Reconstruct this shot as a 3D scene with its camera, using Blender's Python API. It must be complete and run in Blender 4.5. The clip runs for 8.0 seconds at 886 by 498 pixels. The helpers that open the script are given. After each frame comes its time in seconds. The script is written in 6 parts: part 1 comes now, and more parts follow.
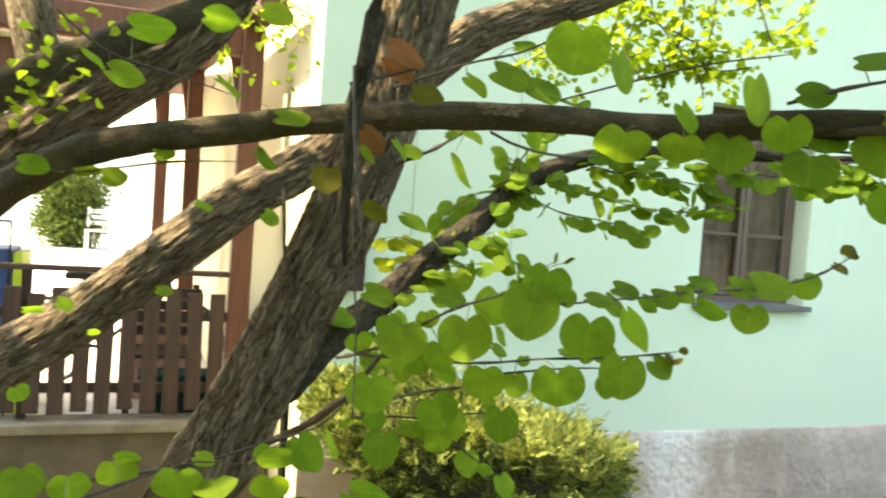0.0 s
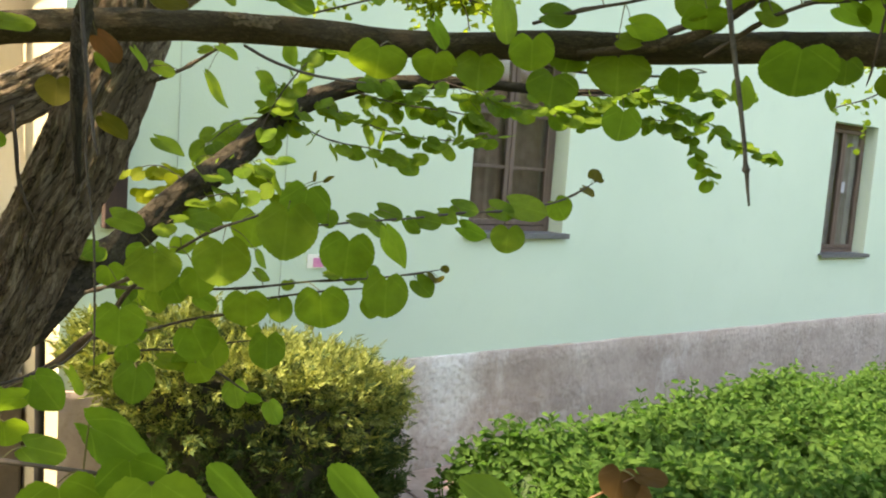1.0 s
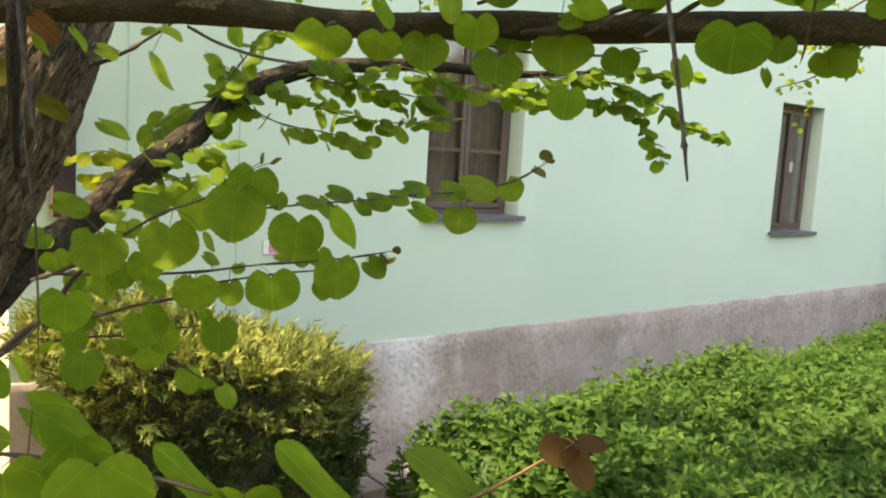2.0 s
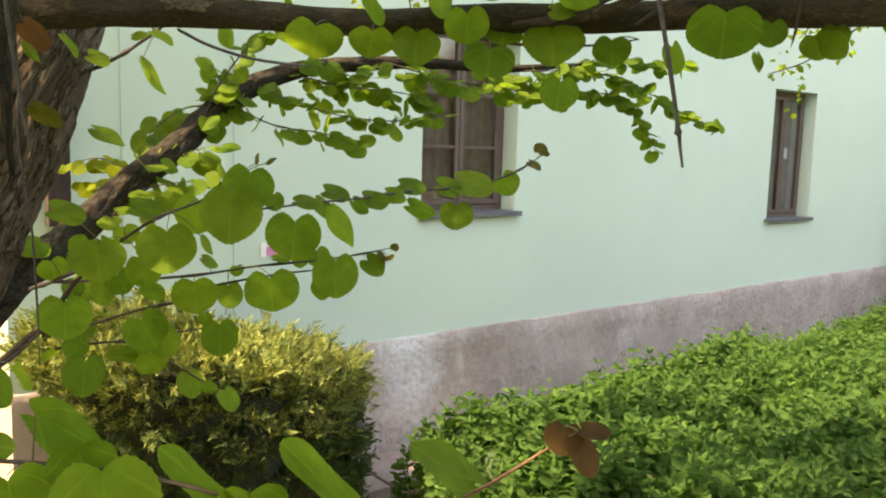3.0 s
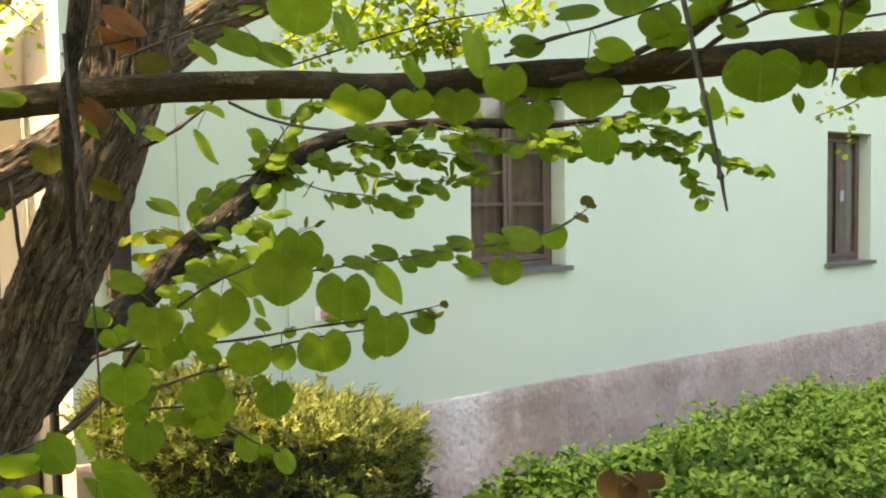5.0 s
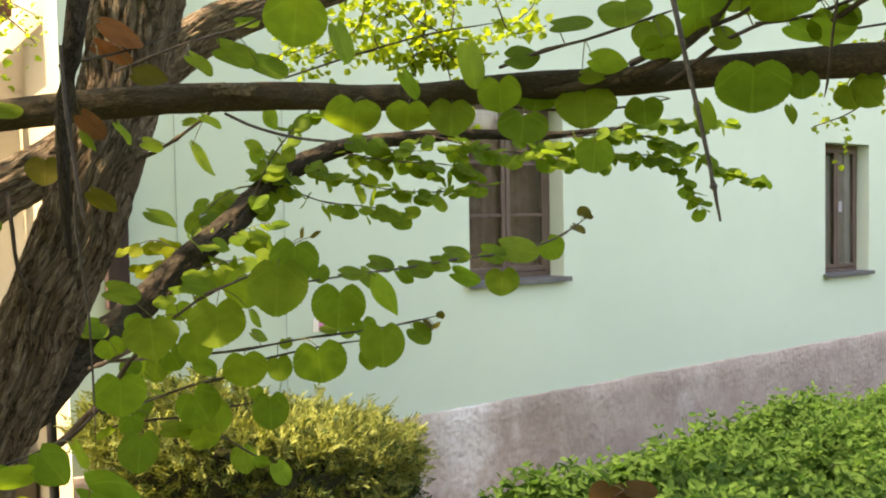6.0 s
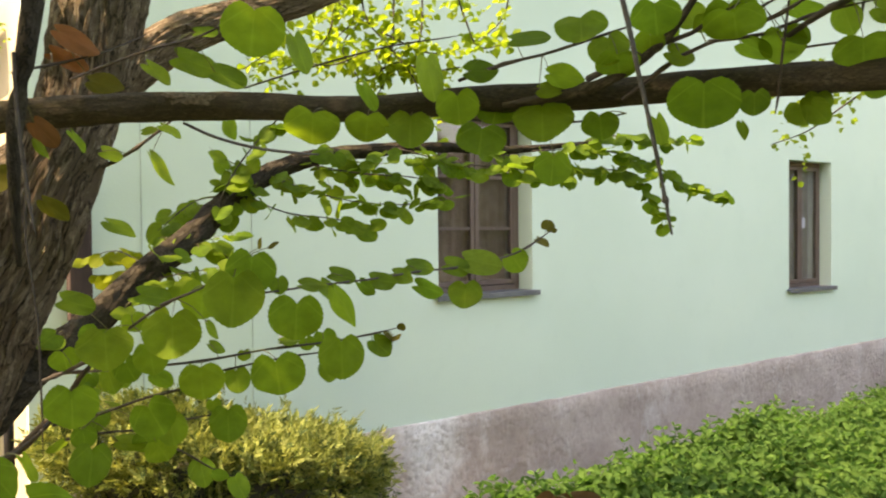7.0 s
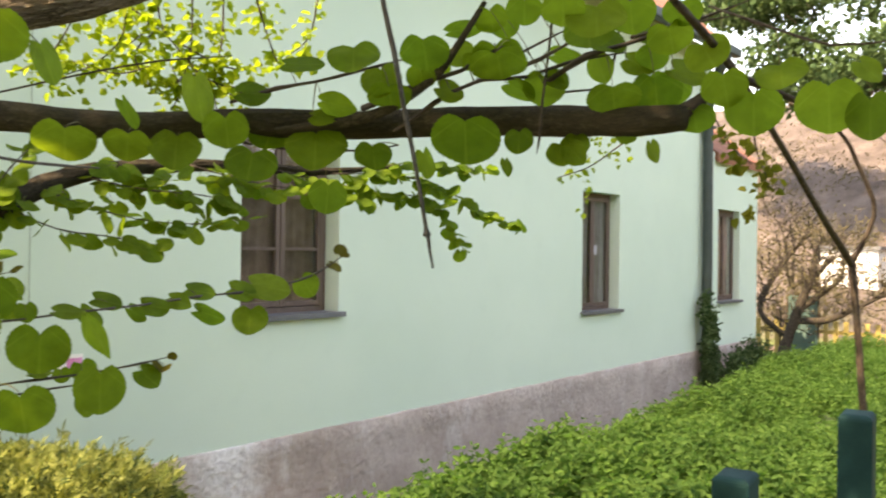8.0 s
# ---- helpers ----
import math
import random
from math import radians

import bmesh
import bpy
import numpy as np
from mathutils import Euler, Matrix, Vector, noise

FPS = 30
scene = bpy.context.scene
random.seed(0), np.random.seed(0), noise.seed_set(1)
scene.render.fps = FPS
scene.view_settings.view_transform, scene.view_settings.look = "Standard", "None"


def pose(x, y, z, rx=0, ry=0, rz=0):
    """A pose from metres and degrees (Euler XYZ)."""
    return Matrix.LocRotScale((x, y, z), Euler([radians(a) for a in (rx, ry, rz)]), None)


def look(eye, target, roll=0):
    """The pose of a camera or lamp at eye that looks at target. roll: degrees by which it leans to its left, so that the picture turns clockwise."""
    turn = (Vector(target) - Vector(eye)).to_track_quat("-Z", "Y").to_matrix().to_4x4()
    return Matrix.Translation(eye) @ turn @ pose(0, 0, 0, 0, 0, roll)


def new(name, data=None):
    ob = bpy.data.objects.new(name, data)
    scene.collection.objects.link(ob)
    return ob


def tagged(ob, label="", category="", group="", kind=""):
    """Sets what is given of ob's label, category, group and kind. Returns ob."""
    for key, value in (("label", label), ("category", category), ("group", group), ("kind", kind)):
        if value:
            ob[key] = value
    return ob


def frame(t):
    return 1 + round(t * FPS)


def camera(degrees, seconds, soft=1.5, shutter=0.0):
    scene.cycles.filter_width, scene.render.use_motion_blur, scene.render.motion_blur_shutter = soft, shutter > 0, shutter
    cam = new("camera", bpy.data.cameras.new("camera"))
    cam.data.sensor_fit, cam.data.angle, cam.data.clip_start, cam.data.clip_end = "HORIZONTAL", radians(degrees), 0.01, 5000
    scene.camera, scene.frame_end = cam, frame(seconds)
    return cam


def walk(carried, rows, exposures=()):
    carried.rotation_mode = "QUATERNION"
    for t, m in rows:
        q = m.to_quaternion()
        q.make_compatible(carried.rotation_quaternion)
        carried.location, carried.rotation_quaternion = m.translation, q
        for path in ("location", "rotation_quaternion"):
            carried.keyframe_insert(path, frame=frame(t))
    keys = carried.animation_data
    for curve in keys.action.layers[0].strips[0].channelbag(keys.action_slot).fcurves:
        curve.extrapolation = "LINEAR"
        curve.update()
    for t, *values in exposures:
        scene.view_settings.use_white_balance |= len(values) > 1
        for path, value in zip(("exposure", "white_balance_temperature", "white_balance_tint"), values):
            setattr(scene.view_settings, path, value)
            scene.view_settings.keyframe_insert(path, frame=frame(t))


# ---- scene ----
cam = camera(57.03, 8.0, soft=2.0, shutter=0.2)
PATH = [
    (0, (0.3508, 0.2620, 2.0458), (1.0130, 2.1468, 1.9506), 4.12),
    (0.5, (0.3659, 0.2703, 2.0428), (1.3499, 2.0065, 1.9108), 4.32),
    (0.7, (0.3725, 0.2674, 2.0335), (1.4552, 1.9419, 1.8790), 4.17),
    (1, (0.3848, 0.2598, 2.0218), (1.5231, 1.8909, 1.8125), 4.07),
    (1.2, (0.3873, 0.2537, 2.0199), (1.5514, 1.8662, 1.8089), 3.57),
    (1.5, (0.3905, 0.2453, 2.0189), (1.5924, 1.8263, 1.7829), 4.18),
    (3, (0.3896, 0.2439, 2.0131), (1.6129, 1.8071, 1.7682), 1.64),
    (3.5, (0.3928, 0.2395, 2.0113), (1.5707, 1.8409, 1.7919), 0.69),
    (4, (0.3941, 0.2391, 2.0081), (1.5508, 1.8634, 1.8546), -0.12),
    (4.2, (0.3916, 0.2383, 2.0087), (1.5444, 1.8665, 1.8680), -0.31),
    (4.5, (0.3889, 0.2359, 2.0093), (1.5184, 1.8818, 1.8853), -0.80),
    (6, (0.3928, 0.2277, 2.0080), (1.5218, 1.8769, 1.9339), -0.98),
    (6.5, (0.3933, 0.2243, 2.0077), (1.5258, 1.8720, 1.9550), -0.80),
    (7, (0.4062, 0.2164, 2.0057), (1.5931, 1.8255, 1.9634), -0.53),
    (7.2, (0.4173, 0.2098, 2.0066), (1.6621, 1.7748, 1.9731), -0.43),
    (7.5, (0.4339, 0.2001, 2.0063), (1.7598, 1.6971, 1.9778), 0.15),
    (7.7, (0.4433, 0.1963, 2.0105), (1.8376, 1.6300, 1.9953), -0.21),
    (8, (0.4574, 0.1905, 2.0179), (1.9752, 1.4930, 2.0251), 0.75),
]
walk(cam, [(t, look(eye, target, roll)) for t, eye, target, roll in PATH],
     exposures=[(0.0, 3.30, 10600, 5), (0.5, 3.06, 10500, 7), (1.0, 2.92, 10600, 12), (1.5, 2.88, 10800, 15), (3.0, 2.88, 11300, 19), (6.5, 2.88, 11500, 20), (8.0, 2.77, 11500, 20)])

# ---- world and sun: low-angled side light along the house front ----
SUN_FROM = Vector((-0.87, 0.10, 1.05)).normalized()
world = bpy.data.worlds.new("sky")
scene.world = world
world.use_nodes = True
wn = world.node_tree
sky = wn.nodes.new("ShaderNodeTexSky")
sky.sky_type, sky.sun_disc = "NISHITA", False
sky.sun_elevation = math.asin(SUN_FROM.z)
sky.sun_rotation = math.atan2(SUN_FROM.x, SUN_FROM.y)
sky.air_density, sky.dust_density = 1.0, 0.8
wn.links.new(sky.outputs[0], wn.nodes["Background"].inputs[0])
wn.nodes["Background"].inputs[1].default_value = 0.15
sun = new("sun", bpy.data.lights.new("sun", "SUN"))
sun.data.energy, sun.data.angle, sun.data.color = 2.3, radians(0.6), (1.0, 0.94, 0.84)
sun.matrix_world = look(SUN_FROM * 30, (0, 0, 0))

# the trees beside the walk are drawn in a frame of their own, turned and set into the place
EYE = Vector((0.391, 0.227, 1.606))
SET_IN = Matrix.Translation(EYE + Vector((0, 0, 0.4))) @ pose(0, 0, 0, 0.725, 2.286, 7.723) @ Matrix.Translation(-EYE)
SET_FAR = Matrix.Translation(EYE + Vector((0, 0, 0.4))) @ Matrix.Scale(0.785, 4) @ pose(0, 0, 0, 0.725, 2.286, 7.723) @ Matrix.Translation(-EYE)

# ---- materials ----


class Nodes:
    """A small helper round one node material."""

    def __init__(self, name):
        self.mat = bpy.data.materials.new(name)
        self.mat.use_nodes = True
        self.tree = self.mat.node_tree
        self.bsdf = self.tree.nodes["Principled BSDF"]
        self.out = self.tree.nodes["Material Output"]

    def node(self, kind, **values):
        n = self.tree.nodes.new(kind)
        for key, value in values.items():
            n.inputs[key.replace("_", " ")].default_value = value
        return n

    def link(self, a, b):
        self.tree.links.new(a, b)

    def coords(self, scale=(1, 1, 1), source="Object"):
        tc, mp = self.node("ShaderNodeTexCoord"), self.node("ShaderNodeMapping")
        mp.inputs["Scale"].default_value = scale
        self.link(tc.outputs[source], mp.inputs["Vector"])
        return mp.outputs[0]

    def place(self, scale=(1, 1, 1)):
        geo, mp = self.node("ShaderNodeNewGeometry"), self.node("ShaderNodeMapping")
        mp.inputs["Scale"].default_value = scale
        self.link(geo.outputs["Position"], mp.inputs["Vector"])
        return mp.outputs[0]

    def limb(self, scale=(1, 1, 1)):
        """Places round and along a limb, in metres."""
        at, mp = self.node("ShaderNodeAttribute"), self.node("ShaderNodeMapping")
        at.attribute_name = "along"
        mp.inputs["Scale"].default_value = scale
        self.link(at.outputs["Vector"], mp.inputs["Vector"])
        return mp.outputs[0]

    def noise(self, vec, scale, detail=4.0, rough=0.6):
        n = self.node("ShaderNodeTexNoise", Scale=scale, Detail=detail, Roughness=rough)
        self.link(vec, n.inputs["Vector"])
        return n.outputs["Fac"]

    def ramp(self, fac, *stops):
        r = self.node("ShaderNodeValToRGB")
        els = r.color_ramp.elements
        while len(els) < len(stops):
            els.new(0.5)
        for el, (pos, col) in zip(els, stops):
            el.position, el.color = pos, (*col, 1) if len(col) == 3 else col
        self.link(fac, r.inputs[0])
        return r.outputs[0]

    def mix(self, fac, a, b, mode="MIX"):
        m = self.node("ShaderNodeMix")
        m.data_type, m.blend_type = "RGBA", mode
        for value, sock in ((fac, m.inputs[0]), (a, m.inputs[6]), (b, m.inputs[7])):
            if hasattr(value, "links"):
                self.link(value, sock)
            else:
                sock.default_value = value if not isinstance(value, tuple) else (*value, 1)
        return m.outputs[2]

    def bump(self, height, strength=0.3, distance=0.01):
        b = self.node("ShaderNodeBump", Strength=strength, Distance=distance)
        self.link(height, b.inputs["Height"])
        self.link(b.outputs[0], self.bsdf.inputs["Normal"])
        return b

    def finish(self, colour, rough=0.7, metal=0.0, spec=None):
        if hasattr(colour, "links"):
            self.link(colour, self.bsdf.inputs["Base Color"])
        else:
            self.bsdf.inputs["Base Color"].default_value = (*colour, 1)
        if hasattr(rough, "links"):
            self.link(rough, self.bsdf.inputs["Roughness"])
        else:
            self.bsdf.inputs["Roughness"].default_value = rough
        self.bsdf.inputs["Metallic"].default_value = metal
        if spec is not None:
            self.bsdf.inputs["Specular IOR Level"].default_value = spec
        return self.mat


def plaster(name, a, b, stain, grain=60.0):
    n = Nodes(name)
    v = n.place()
    big, mid, fine = n.noise(v, 0.6, 3), n.noise(v, 5.0, 5), n.noise(v, grain, 3)
    col = n.ramp(big, (0.35, a), (0.65, b))
    col = n.mix(n.ramp(mid, (0.55, (0, 0, 0)), (0.8, (0.35, 0.35, 0.35))), col, stain)
    n.bump(fine, 0.25, 0.004)
    return n.finish(col, 0.9, spec=0.2)


def render_coat(name):
    """Rough-cast grey-mauve cement of a plinth: coarse lumps, damp patches and pale salt blooms."""
    n = Nodes(name)
    v = n.place()
    vs = n.place((1.5, 1.5, 0.8))
    col = n.ramp(n.noise(v, 1.7, 6, 0.7), (0.3, (0.33, 0.266, 0.242)), (0.52, (0.445, 0.375, 0.348)), (0.72, (0.55, 0.48, 0.45)))
    col = n.mix(n.ramp(n.noise(vs, 1.5, 7, 0.72), (0.54, (0, 0, 0)), (0.68, (0.62, 0.62, 0.62))), col, (0.66, 0.65, 0.66))
    # the strongest bloom, where a leak has run down
    spot = n.node("ShaderNodeVectorMath")
    spot.operation = "DISTANCE"
    warp = n.node("ShaderNodeTexNoise", Scale=5.0, Detail=6.0, Roughness=0.7)
    n.link(v, warp.inputs["Vector"])
    bend = n.node("ShaderNodeVectorMath")
    bend.operation = "MULTIPLY_ADD"
    n.link(warp.outputs["Color"], bend.inputs[0])
    bend.inputs[1].default_value = (0.55, 0.0, 0.5)
    n.link(n.place((1, 0.0, 0.55)), bend.inputs[2])
    n.link(bend.outputs[0], spot.inputs[0])
    spot.inputs[1].default_value = (3.66, 0.0, 0.60)
    salt = n.ramp(spot.outputs["Value"], (0.10, (0.85, 0.85, 0.85)), (0.32, (0, 0, 0)))
    col = n.mix(salt, col, (0.74, 0.735, 0.74))
    lumps = n.node("ShaderNodeTexVoronoi", Scale=26.0)
    lumps.feature = "SMOOTH_F1"
    n.link(v, lumps.inputs["Vector"])
    grit = n.noise(v, 19, 7, 0.72)
    col = n.mix(n.ramp(grit, (0.34, (0.38, 0.38, 0.38)), (0.48, (0, 0, 0))), col, (0.26, 0.21, 0.19))
    # thrown coat: coarse lumps that come and go in broad patches
    patch = n.ramp(n.noise(v, 1.3, 3), (0.38, (0.25, 0.25, 0.25)), (0.62, (1, 1, 1)))
    height = n.mix(1.0, n.mix(0.6, lumps.outputs["Distance"], grit), patch, "MULTIPLY")
    n.bump(height, 1.0, 0.042)
    return n.finish(col, 0.95, spec=0.15)


def timber(name, dark, light, rough=0.55):
    n = Nodes(name)
    v = n.place((30, 30, 2.5))
    col = n.ramp(n.noise(v, 1.3, 6, 0.65), (0.35, dark), (0.68, light))
    n.bump(n.noise(v, 2.5, 4), 0.25, 0.003)
    return n.finish(col, rough)


def plain(name, a, b, scale=8.0, rough=0.6, metal=0.0, relief=0.1, spec=None):
    n = Nodes(name)
    v = n.place()
    col = n.ramp(n.noise(v, scale, 5), (0.35, a), (0.65, b))
    n.bump(n.noise(v, scale * 9, 3), relief, 0.004)
    return n.finish(col, rough, metal, spec)


def bark(name, dark, mid, pale, stretch=0.32, scale=66.0, depth=0.012, moss=0.35, crackle=0.85, wander=1.9, flecks=0.0):
    """Flaking bark: narrow plates of uneven tone, parted by thin dark cracks, with torn pale edges."""
    n = Nodes(name)
    v = n.limb((1, 1, stretch))
    warp = n.node("ShaderNodeTexNoise", Scale=scale * 0.9, Detail=4.0, Roughness=0.7)
    n.link(v, warp.inputs["Vector"])
    shift = n.node("ShaderNodeVectorMath")
    shift.operation = "MULTIPLY_ADD"
    n.link(warp.outputs["Color"], shift.inputs[0])
    shift.inputs[1].default_value = (wander / scale,) * 3
    n.link(v, shift.inputs[2])
    plates = n.node("ShaderNodeTexVoronoi", Scale=scale)
    plates.feature = "DISTANCE_TO_EDGE"
    n.link(shift.outputs[0], plates.inputs["Vector"])
    cells = n.node("ShaderNodeTexVoronoi", Scale=scale)
    n.link(shift.outputs[0], cells.inputs["Vector"])
    tone = n.node("ShaderNodeSeparateColor")
    n.link(cells.outputs["Color"], tone.inputs[0])
    crack = n.ramp(plates.outputs["Distance"], (0.0, (0, 0, 0)), (0.07, (0.7, 0.7, 0.7)), (0.25, (1, 1, 1)))
    fine = n.noise(n.limb((1, 1, 0.5)), scale * 2.0, 9, 0.85)
    broad = n.noise(n.limb((1, 1, 0.6)), scale * 0.16, 6, 0.7)
    col = n.ramp(fine, (0.38, dark), (0.51, mid), (0.64, pale))
    col = n.mix(n.ramp(tone.outputs[0], (0.25, (0.75, 0.75, 0.75)), (0.75, (0, 0, 0))), col, tuple(0.35 * p + 0.65 * q for p, q in zip(mid, dark)))
    col = n.mix(n.ramp(broad, (0.45, (0.65, 0.65, 0.65)), (0.62, (0, 0, 0))), col, tuple(0.45 * p + 0.55 * q for p, q in zip(mid, dark)))
    col = n.mix(n.ramp(n.noise(n.limb((1, 1, 0.3)), scale * 0.7, 6, 0.75), (0.63, (0, 0, 0)), (0.74, (0.6, 0.6, 0.6))), col, pale)
    col = n.mix(n.ramp(crack, (0.0, (crackle, crackle, crackle)), (0.65, (0, 0, 0))), col, tuple(0.4 * c for c in dark))
    if flecks:
        torn = n.noise(n.limb((1, 1, 0.22)), scale * 1.7, 5, 0.7)
        col = n.mix(n.ramp(torn, (0.55, (0, 0, 0)), (0.61, (flecks, flecks, flecks))), col, pale)
    green = n.ramp(n.noise(n.coords(), 7.0, 4), (0.55, (0, 0, 0)), (0.74, (moss, moss, moss)))
    col = n.mix(green, col, (0.12, 0.11, 0.05))
    n.bump(n.mix(0.5, crack, fine), 1.0, depth)
    return n.finish(col, 0.95, spec=0.1)


def smooth_bark(name, dark, mid, pale):
    """Young bark: smooth and dull, with fine cross streaks and scattered pale flecks."""
    n = Nodes(name)
    v = n.place()
    streak = n.noise(n.limb((260, 260, 30)), 1.0, 6, 0.7)
    col = n.ramp(n.noise(v, 24, 6, 0.7), (0.34, dark), (0.55, mid), (0.74, pale))
    col = n.mix(n.ramp(streak, (0.42, (0.55, 0.55, 0.55)), (0.6, (0, 0, 0))), col, dark)
    col = n.mix(n.ramp(n.noise(v, 130, 3), (0.66, (0, 0, 0)), (0.76, (0.6, 0.6, 0.6))), col, pale)
    n.bump(n.noise(n.limb((1, 1, 0.3)), 150, 6, 0.7), 0.7, 0.004)
    return n.finish(col, 0.85, spec=0.2)


def foliage(name, a, b, trans, source="object", veins=False, gloss=0.65, amount=0.5):
    """Leaf: a glossy upper skin mixed with light that passes through."""
    n = Nodes(name)
    if source == "object":
        rnd = n.node("ShaderNodeObjectInfo").outputs["Random"]
    else:
        rnd = n.node("ShaderNodeNewGeometry").outputs["Random Per Island"]
    col = n.ramp(rnd, (0.0, a), (1.0, b))
    blotch = n.ramp(n.noise(n.place(), 45.0, 3), (0.35, (0.84, 0.84, 0.84)), (0.7, (1.08, 1.08, 1.08)))
    col = n.mix(1.0, col, blotch, "MULTIPLY")
    broad = n.ramp(n.noise(n.place(), 3.2, 4, 0.6), (0.38, (0.76, 0.80, 0.80)), (0.62, (1.10, 1.08, 1.0)))
    col = n.mix(1.0, col, broad, "MULTIPLY")
    if veins:
        tc = n.node("ShaderNodeTexCoord")
        sep = n.node("ShaderNodeSeparateXYZ")
        n.link(tc.outputs["Object"], sep.inputs[0])
        up = n.node("ShaderNodeMath")
        up.operation = "ADD"
        n.link(sep.outputs["Y"], up.inputs[0])
        up.inputs[1].default_value = 0.40
        ang = n.node("ShaderNodeMath")
        ang.operation = "ARCTAN2"
        n.link(sep.outputs["X"], ang.inputs[0])
        n.link(up.outputs[0], ang.inputs[1])
        wav = n.node("ShaderNodeMath")
        wav.operation = "MULTIPLY"
        n.link(ang.outputs[0], wav.inputs[0])
        wav.inputs[1].default_value = 7.5
        cs = n.node("ShaderNodeMath")
        cs.operation = "COSINE"
        n.link(wav.outputs[0], cs.inputs[0])
        vein = n.ramp(cs.outputs[0], (0.95, (0, 0, 0)), (1.0, (0.17, 0.17, 0.17)))
        col = n.mix(vein, col, tuple(min(1, c * 1.5 + 0.02) for c in b))
        n.bump(cs.outputs[0], 0.12, 0.002)
    n.finish(col, gloss, spec=0.10)
    tr = n.node("ShaderNodeBsdfTranslucent")
    tint = n.mix(1.0, col, trans, "MULTIPLY")
    n.link(tint, tr.inputs["Color"])
    mx = n.node("ShaderNodeMixShader", Fac=amount)
    n.link(n.bsdf.outputs[0], mx.inputs[1])
    n.link(tr.outputs[0], mx.inputs[2])
    n.link(mx.outputs[0], n.out.inputs["Surface"])
    return n.mat


def glass(name, tint=(0.9, 0.95, 0.93)):
    n = Nodes(name)
    n.finish(tint, 0.04)
    n.bsdf.inputs["Transmission Weight"].default_value = 1.0
    n.bsdf.inputs["IOR"].default_value = 1.45
    return n.mat


MINT = plaster("mint_plaster", (0.535, 0.672, 0.585), (0.585, 0.716, 0.627), (0.50, 0.632, 0.55))
CREAM = plaster("cream_plaster", (0.43, 0.38, 0.275), (0.48, 0.435, 0.325), (0.38, 0.33, 0.24))
PLINTH = render_coat("plinth_render")
# retaining wall face: the shadow over it is put into a darker colour
SHADED_CONCRETE = plain("concrete", (0.060, 0.050, 0.038), (0.105, 0.088, 0.068), 5.0, 0.95, relief=0.4)
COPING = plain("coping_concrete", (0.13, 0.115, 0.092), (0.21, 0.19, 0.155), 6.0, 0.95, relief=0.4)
APRON = plain("slab_concrete", (0.27, 0.205, 0.18), (0.38, 0.305, 0.27), 7.0, 0.95, relief=0.5)
PAVING = plain("paving", (0.52, 0.50, 0.46), (0.66, 0.64, 0.60), 3.0, 0.9, relief=0.3)
WINDOW_WOOD = timber("window_wood", (0.096, 0.063, 0.053), (0.152, 0.104, 0.088))
FENCE_WOOD = timber("fence_wood", (0.026, 0.014, 0.013), (0.056, 0.031, 0.028), 0.75)
POST_WOOD = timber("post_wood", (0.065, 0.022, 0.015), (0.115, 0.040, 0.026), 0.6)
LINTEL_WOOD = timber("porch_board", (0.11, 0.045, 0.035), (0.18, 0.075, 0.055), 0.7)
CABLE = plain("cable_paint", (0.34, 0.43, 0.37), (0.40, 0.50, 0.43), 20, 0.7)
TEAL = plain("teal_board", (0.085, 0.16, 0.15), (0.13, 0.22, 0.205), 5, 0.95, spec=0.05)
ZINC = plain("zinc", (0.105, 0.115, 0.130), (0.155, 0.165, 0.180), 10, 0.55, 0.2)
PIPE_PAINT = plain("pipe_paint", (0.018, 0.034, 0.034), (0.030, 0.050, 0.049), 9, 0.5)
GREEN_PAINT = plain("green_paint", (0.005, 0.032, 0.034), (0.009, 0.047, 0.049), 12, 0.7, relief=0.2, spec=0.12)
ROOF_TILE = plain("roof_tile", (0.20, 0.075, 0.045), (0.33, 0.13, 0.08), 6, 0.85, relief=0.5)
GLASS = glass("window_glass")
CURTAIN = plain("curtain_cloth", (0.125, 0.080, 0.062), (0.19, 0.130, 0.104), 14, 0.9)
BLIND = plain("blind_cloth", (0.17, 0.145, 0.14), (0.22, 0.19, 0.185), 14, 0.9)
DARK_ROOM = plain("room_paint", (0.10, 0.09, 0.08), (0.14, 0.12, 0.11), 2, 0.95)
PAPER = plain("paper", (0.78, 0.78, 0.76), (0.86, 0.85, 0.83), 20, 0.8)
PINK = plain("pink_print", (0.66, 0.20, 0.44), (0.74, 0.30, 0.53), 20, 0.7)
BLUE_PLASTIC = plain("blue_plastic", (0.020, 0.06, 0.20), (0.03, 0.085, 0.27), 8, 0.5)
LIME_PLASTIC = plain("lime_plastic", (0.45, 0.62, 0.06), (0.52, 0.70, 0.09), 8, 0.5)
BLACK_METAL = plain("black_metal", (0.015, 0.015, 0.017), (0.03, 0.03, 0.033), 20, 0.5, 0.6)
WHITE_PAINT = plain("white_paint", (0.74, 0.74, 0.73), (0.82, 0.82, 0.80), 6, 0.5)
RUBBER = plain("rubber", (0.02, 0.02, 0.02), (0.035, 0.035, 0.035), 30, 0.8)
PINK_CLOTH = plain("pink_cloth", (0.62, 0.36, 0.32), (0.72, 0.45, 0.40), 10, 0.9)
BARK = bark("katsura_bark", (0.085, 0.062, 0.045), (0.265, 0.210, 0.158), (0.52, 0.45, 0.36), 0.24, 46.0, 0.020, crackle=0.9, wander=1.4, flecks=0.5)
BARK_LOW = bark("arching_bough_bark", (0.026, 0.022, 0.016), (0.058, 0.050, 0.039), (0.118, 0.104, 0.084), 0.3, 110.0, 0.006)
